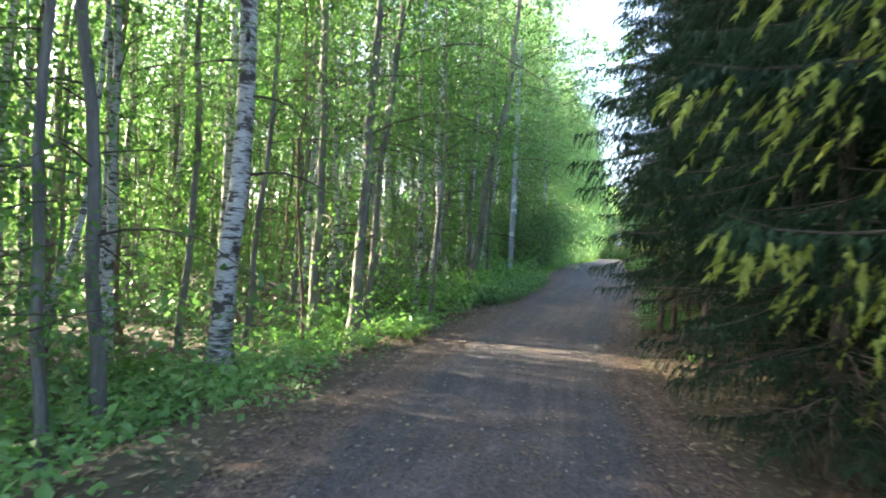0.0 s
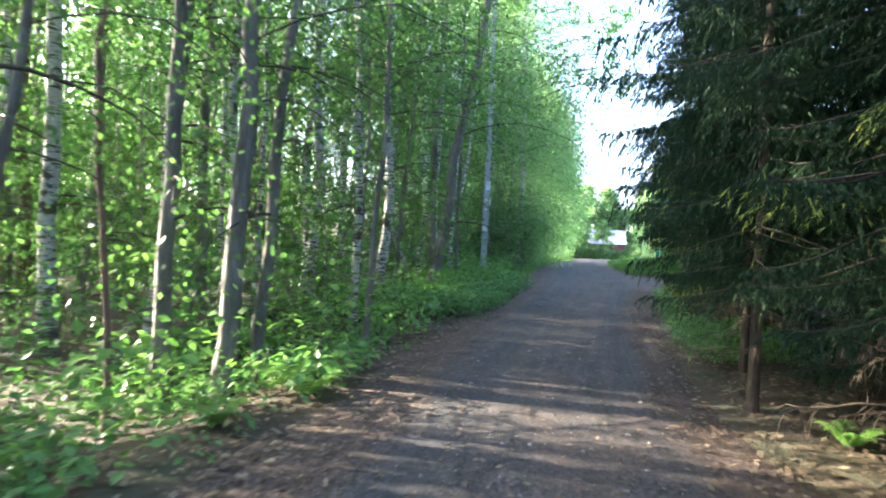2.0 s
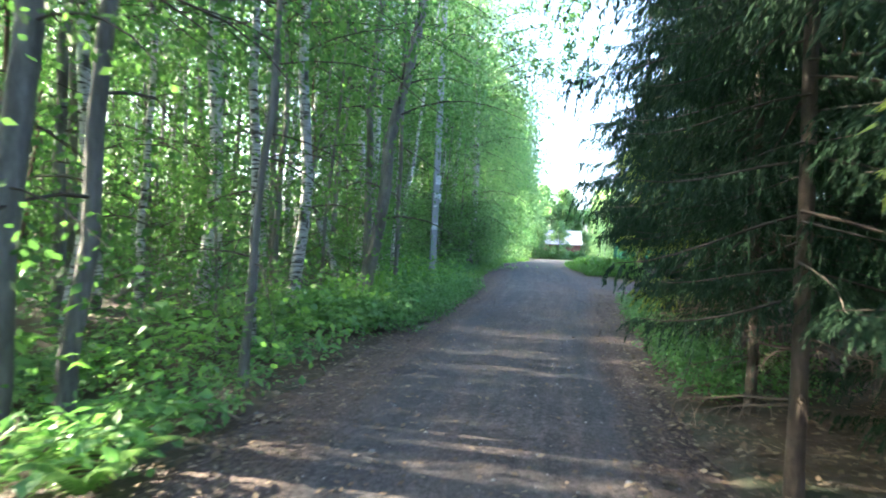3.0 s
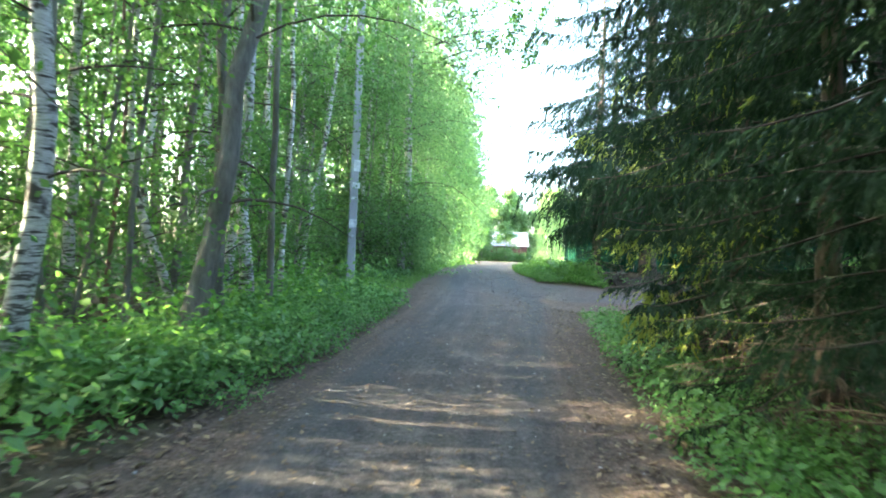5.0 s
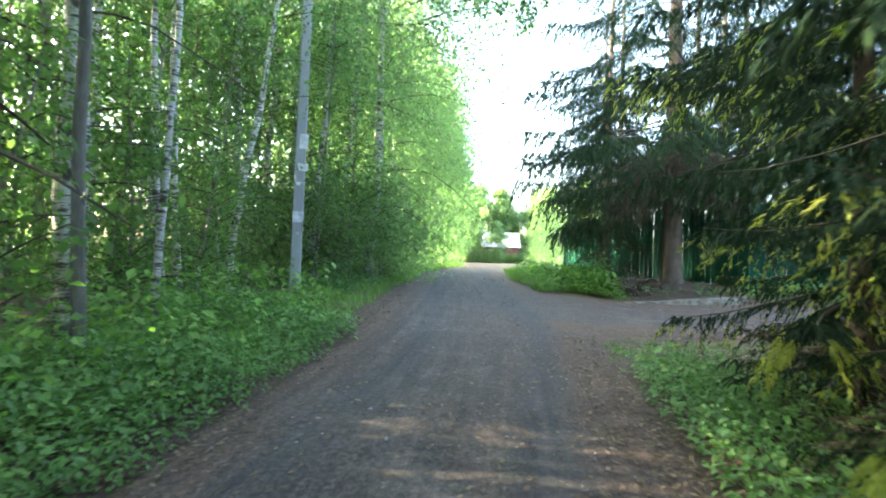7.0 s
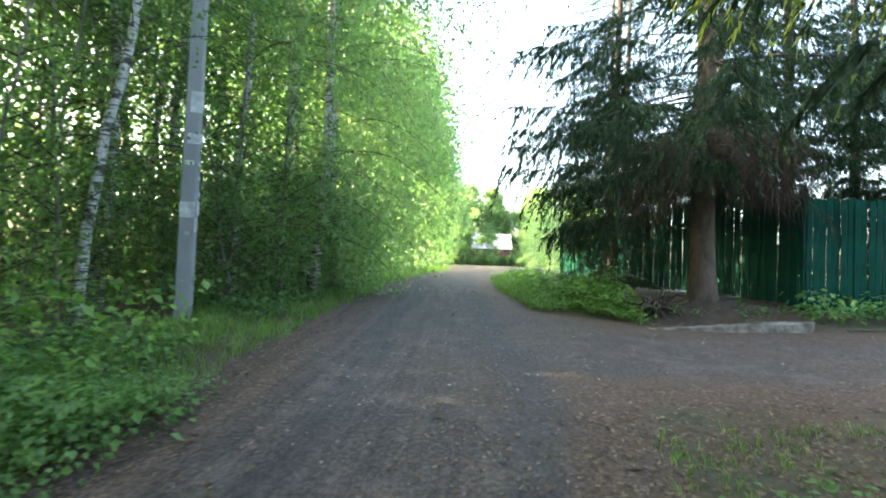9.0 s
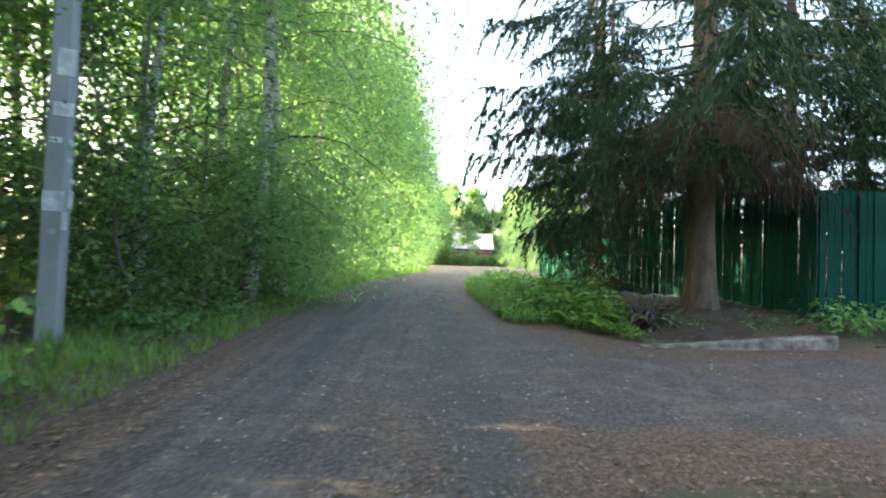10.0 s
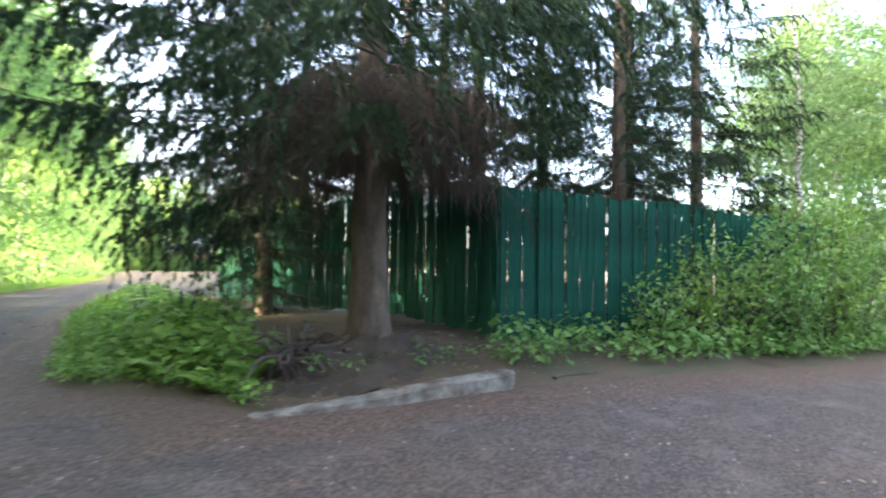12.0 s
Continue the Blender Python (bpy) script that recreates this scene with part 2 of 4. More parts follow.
class Quads:
    """Collects faces of k corners and makes one mesh of them; extra holds further faces with a material of their own."""

    def __init__(self, k=4):
        self.v, self.f, self.count, self.k = [], [], 0, k

    def add(self, verts, faces):
        self.v.append(np.asarray(verts, float).reshape(-1, 3))
        self.f.append(np.asarray(faces, int).reshape(-1, self.k) + self.count)
        self.count += len(self.v[-1])

    def loose(self, q):
        q = np.asarray(q, float)
        self.add(q.reshape(-1, 3), np.arange(len(q) * self.k).reshape(-1, self.k))

    def tube(self, path, radii, sides=6):
        path, radii = np.asarray(path, float), np.asarray(radii, float)
        d = np.gradient(path, axis=0)
        d /= np.linalg.norm(d, axis=1)[:, None] + 1e-9
        up = np.where(np.abs(d[:, 2:3]) > 0.8, [[1.0, 0, 0]], [[0, 0, 1.0]])
        a = np.cross(d, up)
        a /= np.linalg.norm(a, axis=1)[:, None] + 1e-9
        b = np.cross(d, a)
        ang = np.linspace(0, 2 * np.pi, sides, endpoint=False)
        ring = path[:, None] + radii[:, None, None] * (np.cos(ang)[None, :, None] * a[:, None] + np.sin(ang)[None, :, None] * b[:, None])
        k, i = np.meshgrid(np.arange(len(path) - 1), np.arange(sides), indexing="ij")
        j = (i + 1) % sides
        self.add(ring, np.stack([k * sides + i, k * sides + j, (k + 1) * sides + j, (k + 1) * sides + i], -1))

    def box(self, lo, hi, m=None):
        (x0, y0, z0), (x1, y1, z1) = lo, hi
        v = np.array([(x, y, z) for z in (z0, z1) for x, y in ((x0, y0), (x1, y0), (x1, y1), (x0, y1))], float)
        if m is not None:
            v = np.array([m @ Vector(p) for p in v])
        self.add(v, [(0, 3, 2, 1), (4, 5, 6, 7), (0, 1, 5, 4), (1, 2, 6, 5), (2, 3, 7, 6), (3, 0, 4, 7)])

    def mesh(self, name, material, smooth=False, extra=None, extra_material=None):
        sets = [self] + ([extra] if extra is not None and extra.count else [])
        v = np.concatenate([x for s in sets for x in s.v])
        loops, starts, slot, base, at = [], [], [], 0, 0
        for i, s in enumerate(sets):
            f = np.concatenate(s.f) + base
            loops.append(f.ravel())
            starts.append(at + np.arange(0, f.size, s.k))
            slot.append(np.full(len(f), i))
            base, at = base + s.count, at + f.size
        loops, starts, slot = np.concatenate(loops), np.concatenate(starts), np.concatenate(slot)
        me = bpy.data.meshes.new(name)
        me.vertices.add(len(v))
        me.vertices.foreach_set("co", v.ravel())
        me.loops.add(len(loops))
        me.loops.foreach_set("vertex_index", loops)
        me.polygons.add(len(starts))
        me.polygons.foreach_set("loop_start", starts)
        me.polygons.foreach_set("use_smooth", np.full(len(starts), smooth))
        me.materials.append(material)
        if extra_material:
            me.materials.append(extra_material)
        me.polygons.foreach_set("material_index", slot)
        me.update(calc_edges=True)
        me.validate()
        return me


def part(name, q, material, parent, label="", smooth=False, extra=None, extra_material=None):
    ob = new(name, q.mesh(name, material, smooth, extra, extra_material))
    ob.parent = parent
    return tagged(ob, label)


def unit(a):
    return a / (np.linalg.norm(a, axis=-1, keepdims=True) + 1e-9)


def leaves(p, d, length, width, r, droop=0.0, tri=True):
    """Pointed leaves at p along d with a random turn about it."""
    n = len(p)
    d = unit(d + np.array([0, 0, -droop]))
    s = unit(np.cross(d, unit(r.normal(size=(n, 3)))))
    length, width = np.broadcast_to(length, n)[:, None], np.broadcast_to(width, n)[:, None]
    if tri:
        return np.stack([p + s * width * 0.5, p + d * length, p - s * width * 0.5 + d * length * 0.15], 1)
    return np.stack([p, p + d * length * 0.45 + s * width * 0.5, p + d * length, p + d * length * 0.45 - s * width * 0.5], 1)


def empty(name, x, y, z, label, category, group="", kind=""):
    ob = new(name)
    ob.location = (x, y, z)
    return tagged(ob, label, category, group, kind)


# ---- the lie of the land ----
CENTRE = np.array([(-0.4, -14), (-0.4, -4), (-0.2, 0), (0.15, 3), (1.3, 8), (2.75, 12), (4.1, 15.7), (5.6, 19.5), (6.75, 23.5), (8.3, 29.5), (11.5, 39), (15.4, 49), (20, 64), (24.5, 81), (34, 90), (60, 94)], float)
HALF = np.array([1.7, 1.7, 1.7, 1.6, 1.55, 1.65, 1.8, 2.0, 1.95, 1.6, 1.5, 1.5, 1.5, 1.8, 2.2, 2.2])
SIDE = np.array([(5.6, 21.4), (8.2, 20.9), (11.0, 20.0), (14.5, 19.0), (20, 17.4), (40, 12)], float)
SIDE_HALF = np.array([1.2, 2.2, 1.95, 1.9, 1.9, 1.9])


def dense(line, half, step=0.4):
    s = np.r_[0, np.cumsum(np.linalg.norm(np.diff(line, axis=0), axis=1))]
    t = np.arange(0, s[-1], step)
    # rounded corners
    pts = np.stack([np.interp(t, s, line[:, i]) for i in (0, 1)], 1)
    k = np.ones(9) / 9
    pad = np.pad(pts, ((4, 4), (0, 0)), mode="edge")
    pts = np.stack([np.convolve(pad[:, i], k, "valid") for i in (0, 1)], 1)
    return pts, np.interp(t, s, half)


ROADS = [dense(CENTRE, HALF), dense(SIDE, SIDE_HALF), (np.array([(8.5, 22.5), (8.3, 23.6)]), np.array([1.6, 1.1]))]


def road_distance(x, y):
    """How far outside the road a place lies (negative: on it)."""
    x, y = np.broadcast_arrays(np.asarray(x, float), np.asarray(y, float))
    shape, p = x.shape, np.stack([x.ravel(), y.ravel()], 1)
    out = np.full(len(p), 1e9)
    for pts, half in ROADS:
        for i in range(0, len(p), 20000):
            q = p[i:i + 20000]
            d = np.linalg.norm(q[:, None] - pts[None], axis=2) - half[None]
            out[i:i + 20000] = np.minimum(out[i:i + 20000], d.min(1))
    return out.reshape(shape)


def ease(a):
    a = np.clip(a, 0, 1)
    return a * a * (3 - 2 * a)


def wavy(x, y):
    return (np.sin(x * 2.1 + 1.3 * np.sin(y * 1.7)) + np.sin(y * 2.7 + 1.1 * np.sin(x * 2.3 + 1)) + 0.6 * np.sin(5.3 * x + 2) * np.sin(4.9 * y)) / 2.6


LEVEL_Y = [-50, 4, 8, 12.5, 17, 21, 25, 32, 60, 900]
LEVEL_Z = [-0.1, -0.1, -0.1, 0.0, 0.12, 0.34, 0.5, 0.75, 0.85, 0.85]


def level(x, y):
    x, y = np.asarray(x, float), np.asarray(y, float)
    left = np.interp(y, CENTRE[:, 1], CENTRE[:, 0] - HALF) - x
    hollow = -0.38 * ease((left - 0.35) / 1.3) * (1 - ease((y - 9.5) / 4.5))
    return np.interp(y, LEVEL_Y, LEVEL_Z) + hollow + 0.3 * np.exp(-((x - 13.6) ** 2 / 5 + (y - 25) ** 2 / 12)) + 0.3 * np.exp(-((x - 18.5) ** 2 / 8 + (y - 22.6) ** 2 / 2.5))


def ground_z(x, y, d=None):
    d = road_distance(x, y) if d is None else d
    return level(x, y) + 0.035 * wavy(x, y) + 0.04 * ease(d / 1.5) - 0.09 * ease(-d / 0.4 + 0.1)


def gz(x, y):
    return float(ground_z(np.array([x]), np.array([y]))[0])


def lane_coords(x, y):
    """Across and along the lane, and how far traffic keeps to it there, 0 to 1."""
    c = np.interp(y, CENTRE[:, 1], CENTRE[:, 0])
    slope = np.interp(y, CENTRE[1:, 1], np.diff(CENTRE[:, 0]) / np.diff(CENTRE[:, 1]))
    keeps = 1 - ease((y - 15.5) / 3) * (1 - ease((y - 24) / 3)) * ease((x - c + 0.6) / 2.0)
    return np.stack([(x - c) / np.sqrt(1 + slope ** 2), y * np.sqrt(1 + slope ** 2), keeps], -1)


def grid_mesh(name, xs, ys, height, material, keep=None, edge=None, track=None):
    X, Y = np.meshgrid(xs, ys)
    Z = height(X, Y)
    w = len(xs)
    j, i = np.meshgrid(np.arange(len(ys) - 1), np.arange(w - 1), indexing="ij")
    f = np.stack([j * w + i, j * w + i + 1, (j + 1) * w + i + 1, (j + 1) * w + i], -1).reshape(-1, 4)
    v = np.stack([X, Y, Z], -1).reshape(-1, 3)
    if keep is not None:
        ok = keep.ravel()
        f = f[ok[f].all(1)]
        used = np.unique(f)
        back = np.zeros(len(v), int)
        back[used] = np.arange(len(used))
        v, f = v[used], back[f]
        edge, track = (a.ravel()[used] if a is not None else None for a in (edge, track))
    q = Quads()
    q.add(v, f)
    ob = new(name, q.mesh(name, material, True))
    if track is not None:
        lane = ob.data.attributes.new("lane", "FLOAT_VECTOR", "POINT")
        lane.data.foreach_set("vector", lane_coords(v[:, 0], v[:, 1]).astype(np.float32).ravel())
    for key, values in (("edge", edge), ("track", track)):
        if values is not None:
            a = ob.data.attributes.new(key, "FLOAT", "POINT")
            a.data.foreach_set("value", values.astype(np.float32))
    return ob


far_steps = np.array([70, 90, 120, 170, 250, 400, 800])
xs = np.r_[-far_steps[::-1] - 10, np.arange(-60, -20, 2), np.arange(-20, 24, 0.35), np.arange(24, 61, 2), far_steps]
ys = np.r_[-far_steps[::-1], np.arange(-60, -8, 2), np.arange(-8, 40, 0.35), np.arange(40, 130, 2), far_steps + 65]
tagged(grid_mesh("ground", xs, ys, lambda x, y: ground_z(x, y), M_GROUND), "brown leaf-littered forest floor with mossy green patches", "ground", kind="structure")


def road_z(x, y, d):
    return level(x, y) + 0.012 * wavy(x * 0.8, y * 0.8) + 0.02 * ease(-d / 0.6) - 0.14 * ease(d / 0.55 + 0.15)


def tracks(x, y):
    """How deep in a wheel track a place lies, 0 to 1."""
    c = np.interp(y, CENTRE[:, 1], CENTRE[:, 0])
    slope = np.interp(y, CENTRE[1:, 1], np.diff(CENTRE[:, 0]) / np.diff(CENTRE[:, 1]))
    across = np.abs((x - c) / np.sqrt(1 + slope ** 2) - 0.15 + 0.12 * np.sin(y * 0.6))
    return ease(1 - np.abs(across - 0.78) / 0.38)


def road_piece(name, x0, x1, y0, y1, step, label):
    gx, gy = np.arange(x0, x1 + step / 2, step), np.arange(y0, y1 + step / 2, step)
    X, Y = np.meshgrid(gx, gy)
    d = road_distance(X, Y) + 0.10 * wavy(X * 1.1, Y * 1.1)
    ob = grid_mesh(name, gx, gy, lambda x, y: road_z(x, y, d), M_ROAD, d < 0.6, ease((d + 1.1) / 1.1), tracks(X, Y))
    return tagged(ob, label, "road", kind="structure")


road_piece("road", -6, 24, -10, 36, 0.12, "grey packed gravel lane with brown needle litter along its edges")
road_piece("road_far", 6, 62, 36, 98, 0.5, "pale grey gravel lane winding away between the birches")


# ---- trees ----
def wander(base, top, n, amount, r):
    t = np.linspace(0, 1, n)[:, None]
    w = np.cumsum(r.normal(size=(n, 3)) * amount, 0)
    w -= w[0] + (w[-1] - w[0]) * t
    return np.asarray(base) * (1 - t) + np.asarray(top) * t + w * [1, 1, 0.2]


def broadleaf(name, seed, height, radius, crown_from, n_limbs, n_leaves, spread, leaf, bark, leafmat, label, lean=(0.4, 0.2), twigs_low=4, droop=0.5, sides=9, egg=False):
    """A birch or aspen: a tapered wandering trunk, limbs and a crown of single leaves."""
    r = np.random.default_rng(seed)
    tree = empty(name, 0, 0, 0, label, "tree")
    path = wander((0, 0, -0.15), (lean[0], lean[1], height), 18, height * 0.0035, r)
    t = np.linspace(0, 1, 18)
    q = Quads()
    q.tube(path, radius * (1 - t) ** 0.75 + 0.008 + radius * 0.5 * np.exp(-t * 30), sides)
    part("trunk", q, bark, tree, smooth=True)
    fine = leaf < 0.115 and not egg
    limbs, crown = Quads(), Quads(4 if fine else 3)
    per = n_leaves // n_limbs
    starts = np.r_[crown_from + (0.97 - crown_from) * np.sort(r.random(n_limbs - twigs_low)), r.uniform(0.12, max(crown_from, 0.2), twigs_low)]
    for k, s in enumerate(starts):
        p0 = np.array([np.interp(s, t, path[:, i]) for i in range(3)])
        ang = k * 2.4 + r.uniform(-0.5, 0.5)
        low = s < crown_from
        length = spread * (0.6 if low else (1.05 - 0.75 * max(s - crown_from, 0) / (1 - crown_from + 0.01))) * r.uniform(0.7, 1.25)
        if egg:
            length = spread * (0.18 + 0.98 * math.sin(math.pi * s ** 0.85)) * r.uniform(0.75, 1.2)
        u = np.linspace(0, 1, 6)[:, None]
        out = np.array([math.cos(ang), math.sin(ang), 0])
        rise = r.uniform(0.25, 0.8) if not low else r.uniform(0.0, 0.5)
        pts = p0 + out * length * u + np.array([0, 0, 1]) * length * (rise * u - droop * u ** 2.2) + np.cumsum(r.normal(size=(6, 3)) * 0.03 * length, 0) * u
        limbs.tube(pts, np.linspace(max(radius * 0.22 * (1 - s), 0.012), 0.004, 6), 4)
        m = per if not low else per // 2
        w = r.beta(1.6, 1.0, m)
        c = np.stack([np.interp(w, u[:, 0], pts[:, i]) for i in range(3)], 1)
        sprig = c + r.normal(size=(m, 3)) * np.array([0.16, 0.16, 0.12]) * spread * 0.75 - np.array([0, 0, 1]) * np.abs(r.normal(size=(m, 1))) * droop * 0.5
        crown.loose(leaves(sprig, r.normal(size=(m, 3)), leaf * r.uniform(0.7, 1.25, m), leaf * 0.72 * r.uniform(0.75, 1.1, m), r, 0.7, not fine))
    part("crown", crown, leafmat, tree, extra=limbs, extra_material=M_TWIG)
    return tree


def needle_branch(seed, step, fringe, shoot=0.0, start=0.08, sagging=0.5, wide=0.016, size=1.0):
    """One spruce branch of unit length along x: limb path, needle sprays, young tips."""
    r = np.random.default_rng(seed)
    u = np.linspace(0, 1, 7)
    limb = np.stack([u, 0.05 * np.sin(u * 5 + seed), -0.28 * u ** 1.5 + 0.16 * u ** 4], 1)
    sprays, tips = [], []
    for s in np.arange(start, 1.0, step):
        for side in (-1, 1):
            p0 = np.array([np.interp(s, u, limb[:, i]) for i in range(3)])
            ln = 0.42 * (1.05 - s * 0.75) * min(1, 0.3 + s * 3) * r.uniform(0.65, 1.2)
            a = radians(r.uniform(35, 70))
            v = np.linspace(0, 1, 4)[:, None]
            dirn = np.array([math.cos(a), side * math.sin(a), r.uniform(-0.25, 0.05)])
            pts = p0 + dirn * ln * v - np.array([0, 0, sagging * r.uniform(0.5, 1.5)]) * ln * v ** 2
            w = np.r_[0.0, np.sort(r.uniform(0.03, 0.98, fringe))]
            c = np.stack([np.interp(w, v[:, 0], pts[:, i]) for i in range(3)], 1)
            along = unit(pts[-1] - pts[1])
            dd = along + 0.62 * unit(r.normal(size=(fringe + 1, 3))) + np.array([0, 0, -0.3])
            long = size * r.uniform(0.045, 0.085, fringe + 1) * (1.1 - 0.4 * w)
            long[0], dd[0] = ln, pts[-1] - pts[0]
            lv = leaves(c, dd, long, wide * r.uniform(0.8, 1.2, fringe + 1), r)
            pick = (w > 0.6) & (r.random(fringe + 1) < shoot)
            sprays.append(lv[~pick])
            tips.append(lv[pick])
    return limb, np.concatenate(sprays), np.concatenate(tips)


BRANCHES = {k: [needle_branch(11 * i + len(k), *a) for i in range(4)] for k, a in (("near", (0.055, 40, 0.0, 0.05, 0.8, 0.0085, 0.66)), ("far", (0.075, 20, 0.0, 0.08, 0.6, 0.012, 0.8)), ("tips", (0.055, 42, 0.5, 0.08, 0.7, 0.0085, 0.7)), ("gold", (0.05, 46, 1.0, 0.2, 0.9, 0.013, 0.85)), ("open", (0.04, 44, 0.0, 0.4, 1.0, 0.0075, 0.6)))}


def spruce(name, seed, height, radius, reach, clear, label, kind="near", whorl=0.36, per_whorl=4, dead=14, shoots_on=None, power=0.8, dead_reach=0.5, low=2.0):
    """A spruce: straight trunk with root flare, whorls of drooping needle branches, dead lower twigs."""
    r = np.random.default_rng(seed)
    tree = empty(name, 0, 0, 0, label, "tree")
    t = np.linspace(0, 1, 40)
    path = wander((0, 0, -0.2), (0.1, 0.05, height), 40, 0.006, r)
    q = Quads()
    q.tube(path, radius * (1 - t) ** 0.85 + 0.012 + radius * 0.55 * np.exp(-t * height * 2.2), 14)
    part("trunk", q, M_SPRUCEBARK, tree, smooth=True)
    wood, green, young, dry = Quads(), Quads(3), Quads(3), Quads()
    z = clear
    while z < height * 0.985:
        for k in range(per_whorl):
            ang = k * 2 * np.pi / per_whorl + r.uniform(-0.6, 0.6) + z * 2.1
            ln = reach * (1 - (z - clear * 0.3) / (height - clear * 0.3)) ** power * (0.62 + 0.38 * min(1.0, (z - clear) / low)) * r.uniform(0.7, 1.18) + 0.12
            # yellow tips only on the lane side, coloured as sunlit sprays
            lit = shoots_on is not None and z < 3.4 and math.cos(ang - shoots_on) > 0.1
            limb, spray, tips = BRANCHES["tips" if lit and r.random() < 0.26 else kind][r.integers(4)]
            tilt = (0.30 * (z / height) - 0.12 + r.uniform(-0.12, 0.12))
            R = np.array(Euler((r.uniform(-0.15, 0.15), -tilt, ang)).to_matrix())
            base = np.array([np.interp(z / height, t, path[:, i]) for i in range(3)])
            base[2] = z + r.uniform(-0.15, 0.15)
            move = lambda a: a @ R.T * ln + base
            wood.tube(move(limb), np.linspace(0.006 * ln + 0.004, 0.002, 7), 4)
            green.loose(move(spray))
            if len(tips):
                young.loose(move(tips))
        z += whorl * r.uniform(0.75, 1.25) * (1.0 if z < 6.5 else 1.7)
    for k in range(dead):
        ang, zz, ln = r.uniform(0, 2 * np.pi), r.uniform(0.25, clear + 0.7), reach * r.uniform(0.4, 1.2) * dead_reach
        u = np.linspace(0, 1, 6)[:, None]
        out = np.array([math.cos(ang), math.sin(ang), 0])
        p = np.array([0, 0, zz]) + out * u * ln + np.array([0, 0, -1]) * ln * r.uniform(0.0, 0.45) * u ** 1.6 + np.cumsum(r.normal(size=(6, 3)) * 0.02, 0) * u
        dry.tube(p, np.linspace(0.009, 0.002, 6), 4)
        for j in range(14):
            s = r.uniform(0.25, 1)
            p0 = np.array([np.interp(s, u[:, 0], p[:, i]) for i in range(3)])
            dd = unit(out * 0.6 + r.normal(size=3) * 0.6 + np.array([0, 0, -0.4]))
            dry.tube(np.stack([p0, p0 + dd * ln * 0.12, p0 + dd * ln * 0.22 + np.array([0, 0, -0.05])]), [0.003, 0.002, 0.001], 3)
    part("crown", green, M_NEEDLE, tree, extra=wood, extra_material=M_TWIG)
    if young.count:
        tagged(part("young_growth", young, M_LIT_SHOOT, tree, "fresh shoot tips with sunlight put into their yellow-green"), kind="stuff")
    if dry.count:
        tagged(part("deadwood", dry, M_DEAD, tree, "bare dry brown lower twigs"), kind="stuff")
    return tree


def place(tree, x, y, turn=0.0, size=1.0, first=[], group=""):
    """A copy of a tree at a place on the ground; the first use moves the tree itself."""
    m = pose(x, y, gz(x, y), 0, 0, turn)
    if tree.name in first:
        ob = copy_thing(tree, m)
    else:
        first.append(tree.name)
        ob = tree
        ob.matrix_basis = m
    ob.scale = (size, size, size)
    return tagged(ob, group=group)


WOOD = "trees of the birch wood"
BIRCH_LABEL = "slender birch with white bark and black marks"
GREY_LABEL = "thin grey-barked aspen with pale green leaves"
birches = [broadleaf("birch_tree", 100 + i, h, rad, 0.3, 38, 4600, 2.2, 0.078, M_BIRCH, M_LEAF, BIRCH_LABEL, lean) for i, (h, rad, lean) in enumerate([(14, 0.125, (0.1, 0.0)), (13, 0.085, (0.3, 0.2)), (12, 0.06, (0.5, 0.2)), (13, 0.08, (1.6, 0.3))])]
aspens = [broadleaf("aspen_tree", 200 + i, h, rad, 0.27, 38, 4600, 2.2, 0.078, M_GREYBARK, M_LEAF, GREY_LABEL, lean) for i, (h, rad, lean) in enumerate([(14, 0.10, (1.0, 0.2)), (13, 0.075, (0.15, -0.1)), (11, 0.045, (0.5, 0.4)), (13, 0.115, (1.9, 0.3))])]
poles = [broadleaf("pine_tree", 250 + i, 15, rad, 0.5, 20, 2000, 1.7, 0.085, M_PINEBARK, M_LEAF, "tall pine with a bare reddish trunk", (0.2, 0.1), 0) for i, rad in enumerate([0.11, 0.085])]
stems = [broadleaf("aspen_tree", 270 + i, h, rad, 0.55, 16, 1400, 1.3, 0.085, bark, M_LEAF, "very thin tall aspen with a bare grey stem", lean, 2, 0.4, 6) for i, (h, rad, bark, lean) in enumerate([(11, 0.04, M_GREYBARK, (0.3, 0.1)), (10, 0.03, M_GREYBARK, (0.6, 0.2)), (11, 0.045, M_BIRCH, (-0.3, 0.2)), (9, 0.025, M_PINEBARK, (0.4, 0.1))])]
saplings = [broadleaf("sapling", 300 + i, h, 0.022, 0.16, 30, 2600, 1.1, 0.062, M_GREYBARK, M_LEAF, "thin leafy sapling with a crooked grey stem", lean, 2, 0.3, 6) for i, (h, lean) in enumerate([(4.5, (0.5, 0.2)), (3.4, (-0.5, 0.3)), (6.0, (0.8, -0.3))])]
bushy = [broadleaf("wood_edge_tree", 350 + i, h, 0.09, 0.05, 40, 3000, 2.6, 0.22, M_GREYBARK, M_LEAF, "leafy young tree deep in the wood", (0.3, 0.1), 2, 0.4) for i, h in enumerate([12, 9])]

